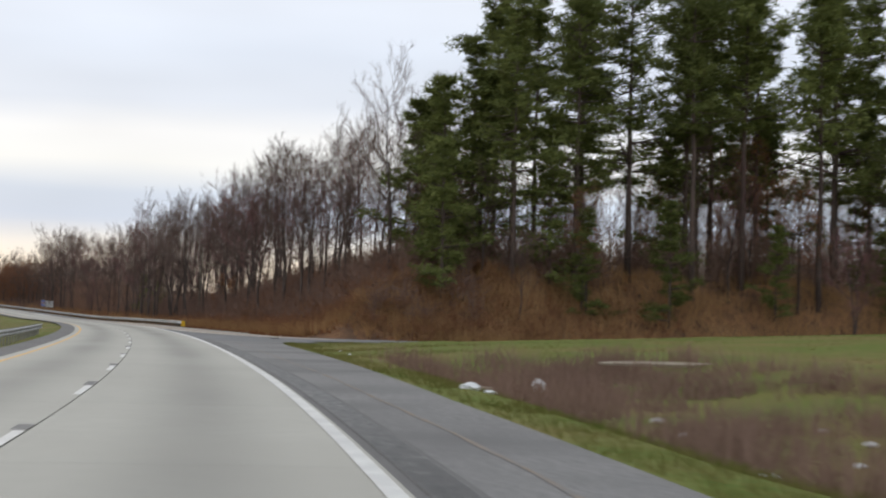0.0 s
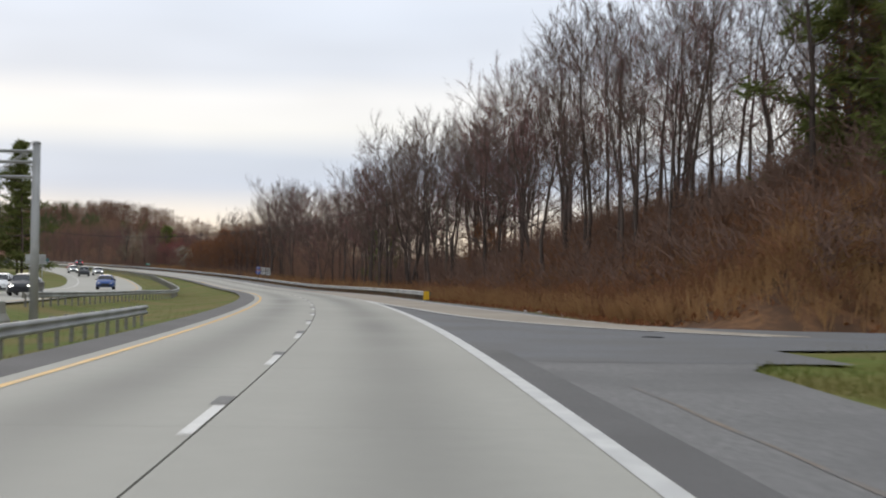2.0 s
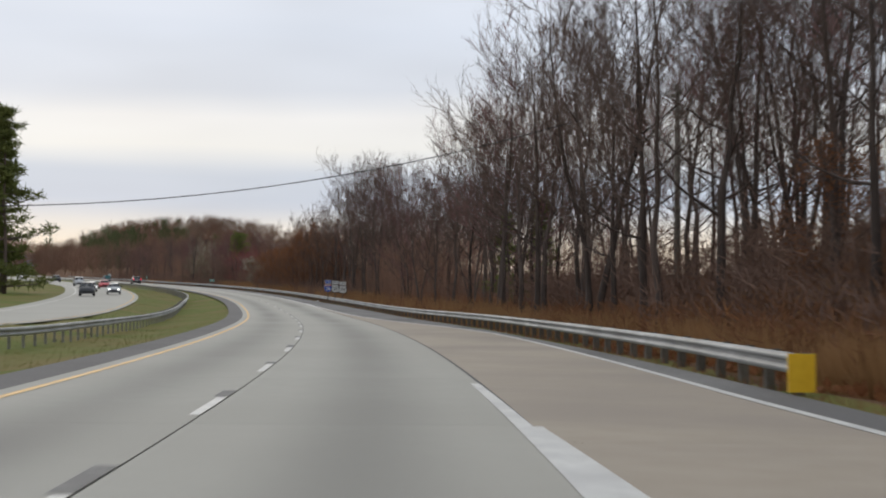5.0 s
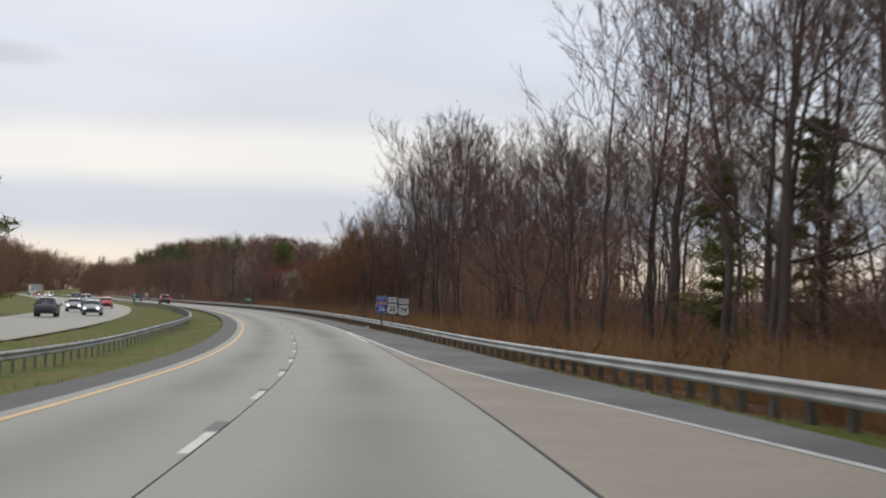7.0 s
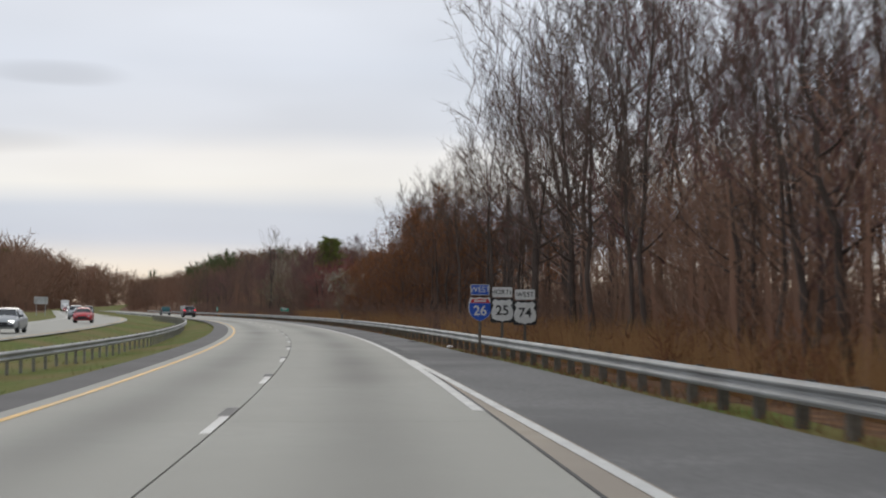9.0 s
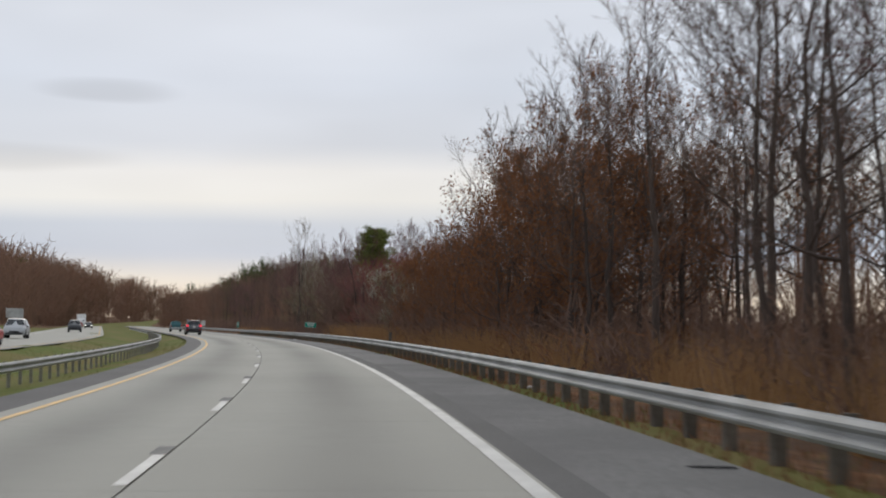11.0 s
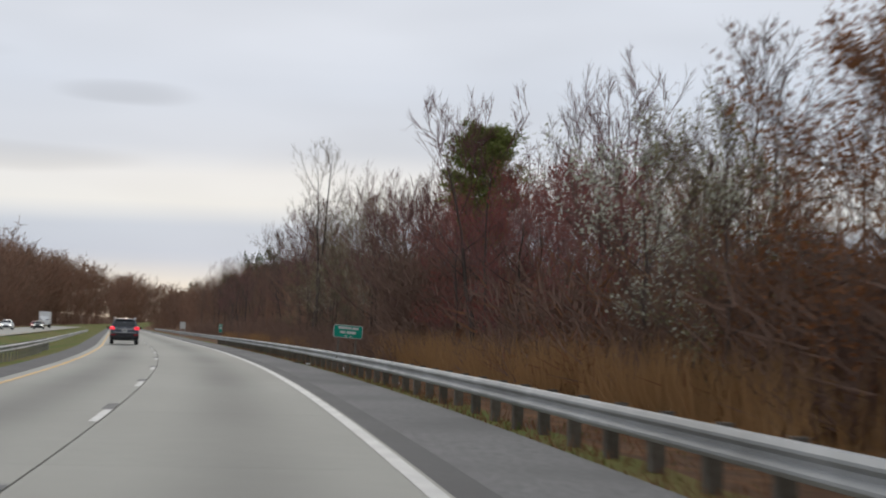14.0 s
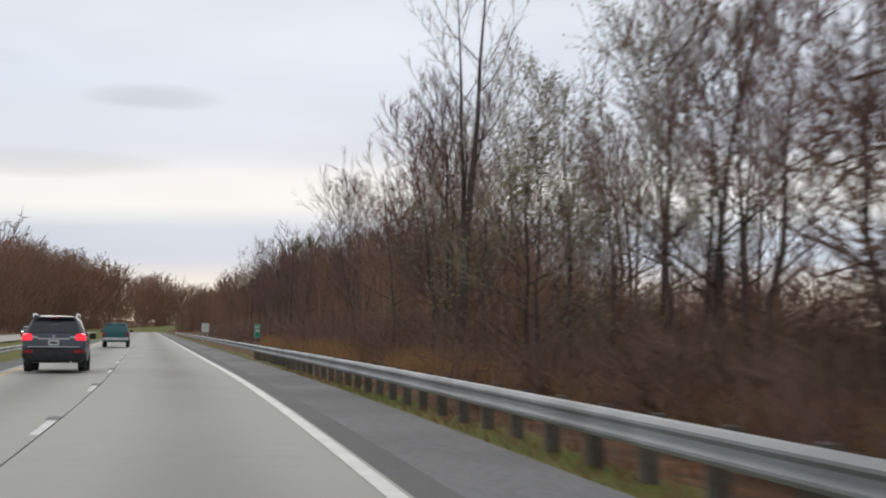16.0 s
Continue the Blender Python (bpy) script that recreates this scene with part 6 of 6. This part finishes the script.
for s, d, nm, col, lit, what in ((142, 25.2, "pickup", P_WHITE, 1, "white pickup"), (153, 21.0, "sedan", P_DARK, 1, "dark sedan with its headlamps lit"), (160, 24.6, "sedan", P_WHITE, 0, "white sedan"),
                                 (206, 21.2, "sedan", P_BLUE, 0, "blue sedan"), (318, 24.6, "suv", P_DARK, 0, "charcoal SUV"), (330, 20.8, "sedan", P_SILVER, 1, "silver sedan with its headlamps lit"),
                                 (352, 24.4, "sedan", P_SILVER, 1, "pale sedan with its headlamps lit"), (386, 21.2, "sedan", P_RED, 0, "red sedan"), (424, 24.6, "suv", P_SILVER, 0, "silver SUV"),
                                 (506, 22.0, "suv", P_DARK, 0, "dark SUV"), (600, 24.2, "sedan", P_WHITE, 1, "white sedan"), (640, 21.0, "sedan", P_DARK, 1, "dark sedan"), (680, 24.2, "sedan", P_RED, 1, "red sedan with its headlamps lit")):
    if nm == "sedan":
        car(nm, what + " coming the other way", s, d, SEDAN_ROWS, col, SED_GLASS, W_SED, -1, HEAD if lit else HEAD_OFF, front)
    elif nm == "suv":
        car(nm, what + " coming the other way", s, d, SUV_ROWS, col, SUV_GLASS, W_SUV, -1, HEAD if lit else HEAD_OFF, front)
    else:
        car(nm, what + " coming the other way", s, d, PICK_ROWS, col, [("windscreen", [(0.70, 0.98, 1.08), (-0.70, 0.98, 1.08), (-0.58, 0.42, 1.55), (0.58, 0.42, 1.55)])], [(x, y, 0.36, 0.22) for x in (-0.76, 0.76) for y in (-1.5, 1.5)], -1, HEAD, front, "pickup")

truck = thing("box_truck", "white box truck far along the oncoming lanes", "truck")
truck.matrix_basis = Matrix.Translation(on(720, opp(720, 5.6), 0.0).tolist()) @ pose(0, 0, 0, 0, 0, bearing(720) + 180)
part("cargo_box", Acc().box((0, -1.6, 2.25), (2.4, 6.4, 2.6)), P_WHITE, truck)
part("cab", loft([hull(1.7, 0.6, 1.5, 2.5, 1.05, 1.1, 0.95), hull(3.0, 0.6, 1.5, 2.45, 1.05, 1.1, 0.9), hull(3.7, 0.6, 1.3, 1.5, 1.0, 1.05, 0.9)]), P_WHITE, truck)
part("windscreen", slab4([(0.85, 3.66, 1.55), (-0.85, 3.66, 1.55), (-0.8, 3.08, 2.3), (0.8, 3.08, 2.3)], 0.01), M_GLASS, truck)
for x, y in ((-1, -3), (1, -3), (-1, 2.6), (1, 2.6)):
    wheel(truck, x, y, 0.48, 0.3)

# ---- overhead cable on its poles ----
def pole(s, d, top):
    z0 = float(height(s, d))
    root = thing("utility_pole", "brown wooden utility pole among the trees", "utility pole")
    root.matrix_basis = Matrix.Translation(on(s, d, z0).tolist()) @ pose(0, 0, 0, 0, 0, bearing(s))
    part("shaft", Acc().tube([(0, 0, -0.5), (0, 0, top - z0)], [0.16, 0.11], 8), M_POST, root, flat=False)
    part("crossarm", Acc().box((0, 0, top - z0 - 0.4), (0.12, 1.8, 0.12)), M_POST, root)


pole(197, -14, 10.6)
pole(198, 33, 7.2)
cable = thing("overhead_cable", "thin black cable hanging across the road", "cable")
cd = np.linspace(-14, 33, 31)
pts = on(np.linspace(197, 198, 31), cd, 5.0 + 0.006 * (cd - 16) ** 2)
part("wire", Acc().tube(pts, np.full(31, 0.022), 5), M_BLACK, cable)

# ---- litter ----
rl = np.random.default_rng(33)


def lump(name, label, s, d, r, squash, material, lift=0.0):
    """A crumpled rounded bag."""
    root = thing(name, label, "litter", "litter along the road")
    root.matrix_basis = Matrix.Translation(on(s, d, float(height(s, d)) + lift).tolist()) @ pose(0, 0, 0, 0, 0, float(rl.uniform(0, 360)))
    bm = bmesh.new()
    bmesh.ops.create_icosphere(bm, subdivisions=3, radius=r)
    for v in bm.verts:
        v.co *= 1 + 0.28 * noise.noise(v.co * (2.2 / r) + Vector((s, d, 0)))
        v.co.z = v.co.z * squash + r * squash * 0.8
    me = bpy.data.meshes.new("film")
    bm.to_mesh(me)
    bm.free()
    me.materials.append(material)
    ob = new("film", me)
    ob.parent = root


lump("plastic_bag", "white round plastic bag caught in the weeds", 40.5, -9.7, 0.21, 0.95, M_PLASTIC_W, 0.2)
lump("plastic_bag", "white torn plastic bag lying in the grass", 30.0, -5.65, 0.2, 0.5, M_PLASTIC_W)
lump("plastic_bag", "crumpled white plastic bag lying in the grass", 29.6, -5.98, 0.13, 0.4, M_PLASTIC_W)
lump("plastic_bag", "crumpled white plastic bag behind the guard rail", 428.5, -4.9, 0.17, 0.5, M_PLASTIC_W)
for s, d, r in ((27.5, -9.5, 0.15), (31.5, -10.2, 0.14), (20, -8.2, 0.13), (26, -12.6, 0.12), (36, -7.4, 0.12), (123.8, -8.6, 0.12), (121.2, -9.2, 0.12), (127, -8.4, 0.1), (433.1, -4.02, 0.09), (415, -4.9, 0.1), (388, -4.8, 0.08), (352, -4.7, 0.09), (300, -4.5, 0.13), (328, -4.8, 0.1), (64, -7.0, 0.07), (58, -6.6, 0.07), (22, -10.5, 0.1), (34, -9.2, 0.1), (29, -13.0, 0.11)):
    lump("litter_scrap", "small scrap of white litter in the grass", s, d, r, 0.5, M_PLASTIC_W)


def stick(name, label, s, d, length, r, turn, material, lift=0.0, bend=0.06):
    root = thing(name, label, "debris", "debris along the road")
    root.matrix_basis = Matrix.Translation(on(s, d, lift).tolist()) @ pose(0, 0, 0, 0, 0, bearing(s) + turn)
    y = np.linspace(-length / 2, length / 2, 6)
    part("strip", Acc().tube(np.stack([bend * np.sin(y * 3), y, np.full(6, r)], 1), np.array([0.5, 1, 1, 1, 0.9, 0.4]) * r, 6), material, root)


stick("dead_log", "bleached dead log lying in the weeds", 47.8, -16.0, 5.0, 0.10, -80, M_DEADWOOD, float(height(47.8, -16.0)) + 0.12)
stick("dead_log", "bleached branch lying at the ditch", 38.3, -7.5, 1.1, 0.06, -70, M_DEADWOOD, float(height(38.3, -7.5)) + 0.05)
stick("rubber_strip", "curled strip of black tyre rubber on the asphalt", 91.5, -6.9, 0.55, 0.018, 75, M_RUBBER)
stick("rubber_strip", "strip of black tyre rubber on the shoulder", 307.5, -3.67, 0.5, 0.016, 80, M_RUBBER)
stick("rubber_strip", "strip of black tyre rubber on the shoulder", 364, -3.75, 0.5, 0.014, 85, M_RUBBER)
stick("rubber_strip", "strip of black tyre rubber beside litter", 433.3, -3.7, 0.5, 0.018, 70, M_RUBBER)
stake = thing("marker_stake", "short dark wooden stake behind the guard rail", "marker post")
stake.matrix_basis = Matrix.Translation(on(372, -5.0, float(height(372, -5.0))).tolist())
part("shaft", Acc().box((0, 0, 0.45), (0.12, 0.12, 1.4)), M_POST, stake)
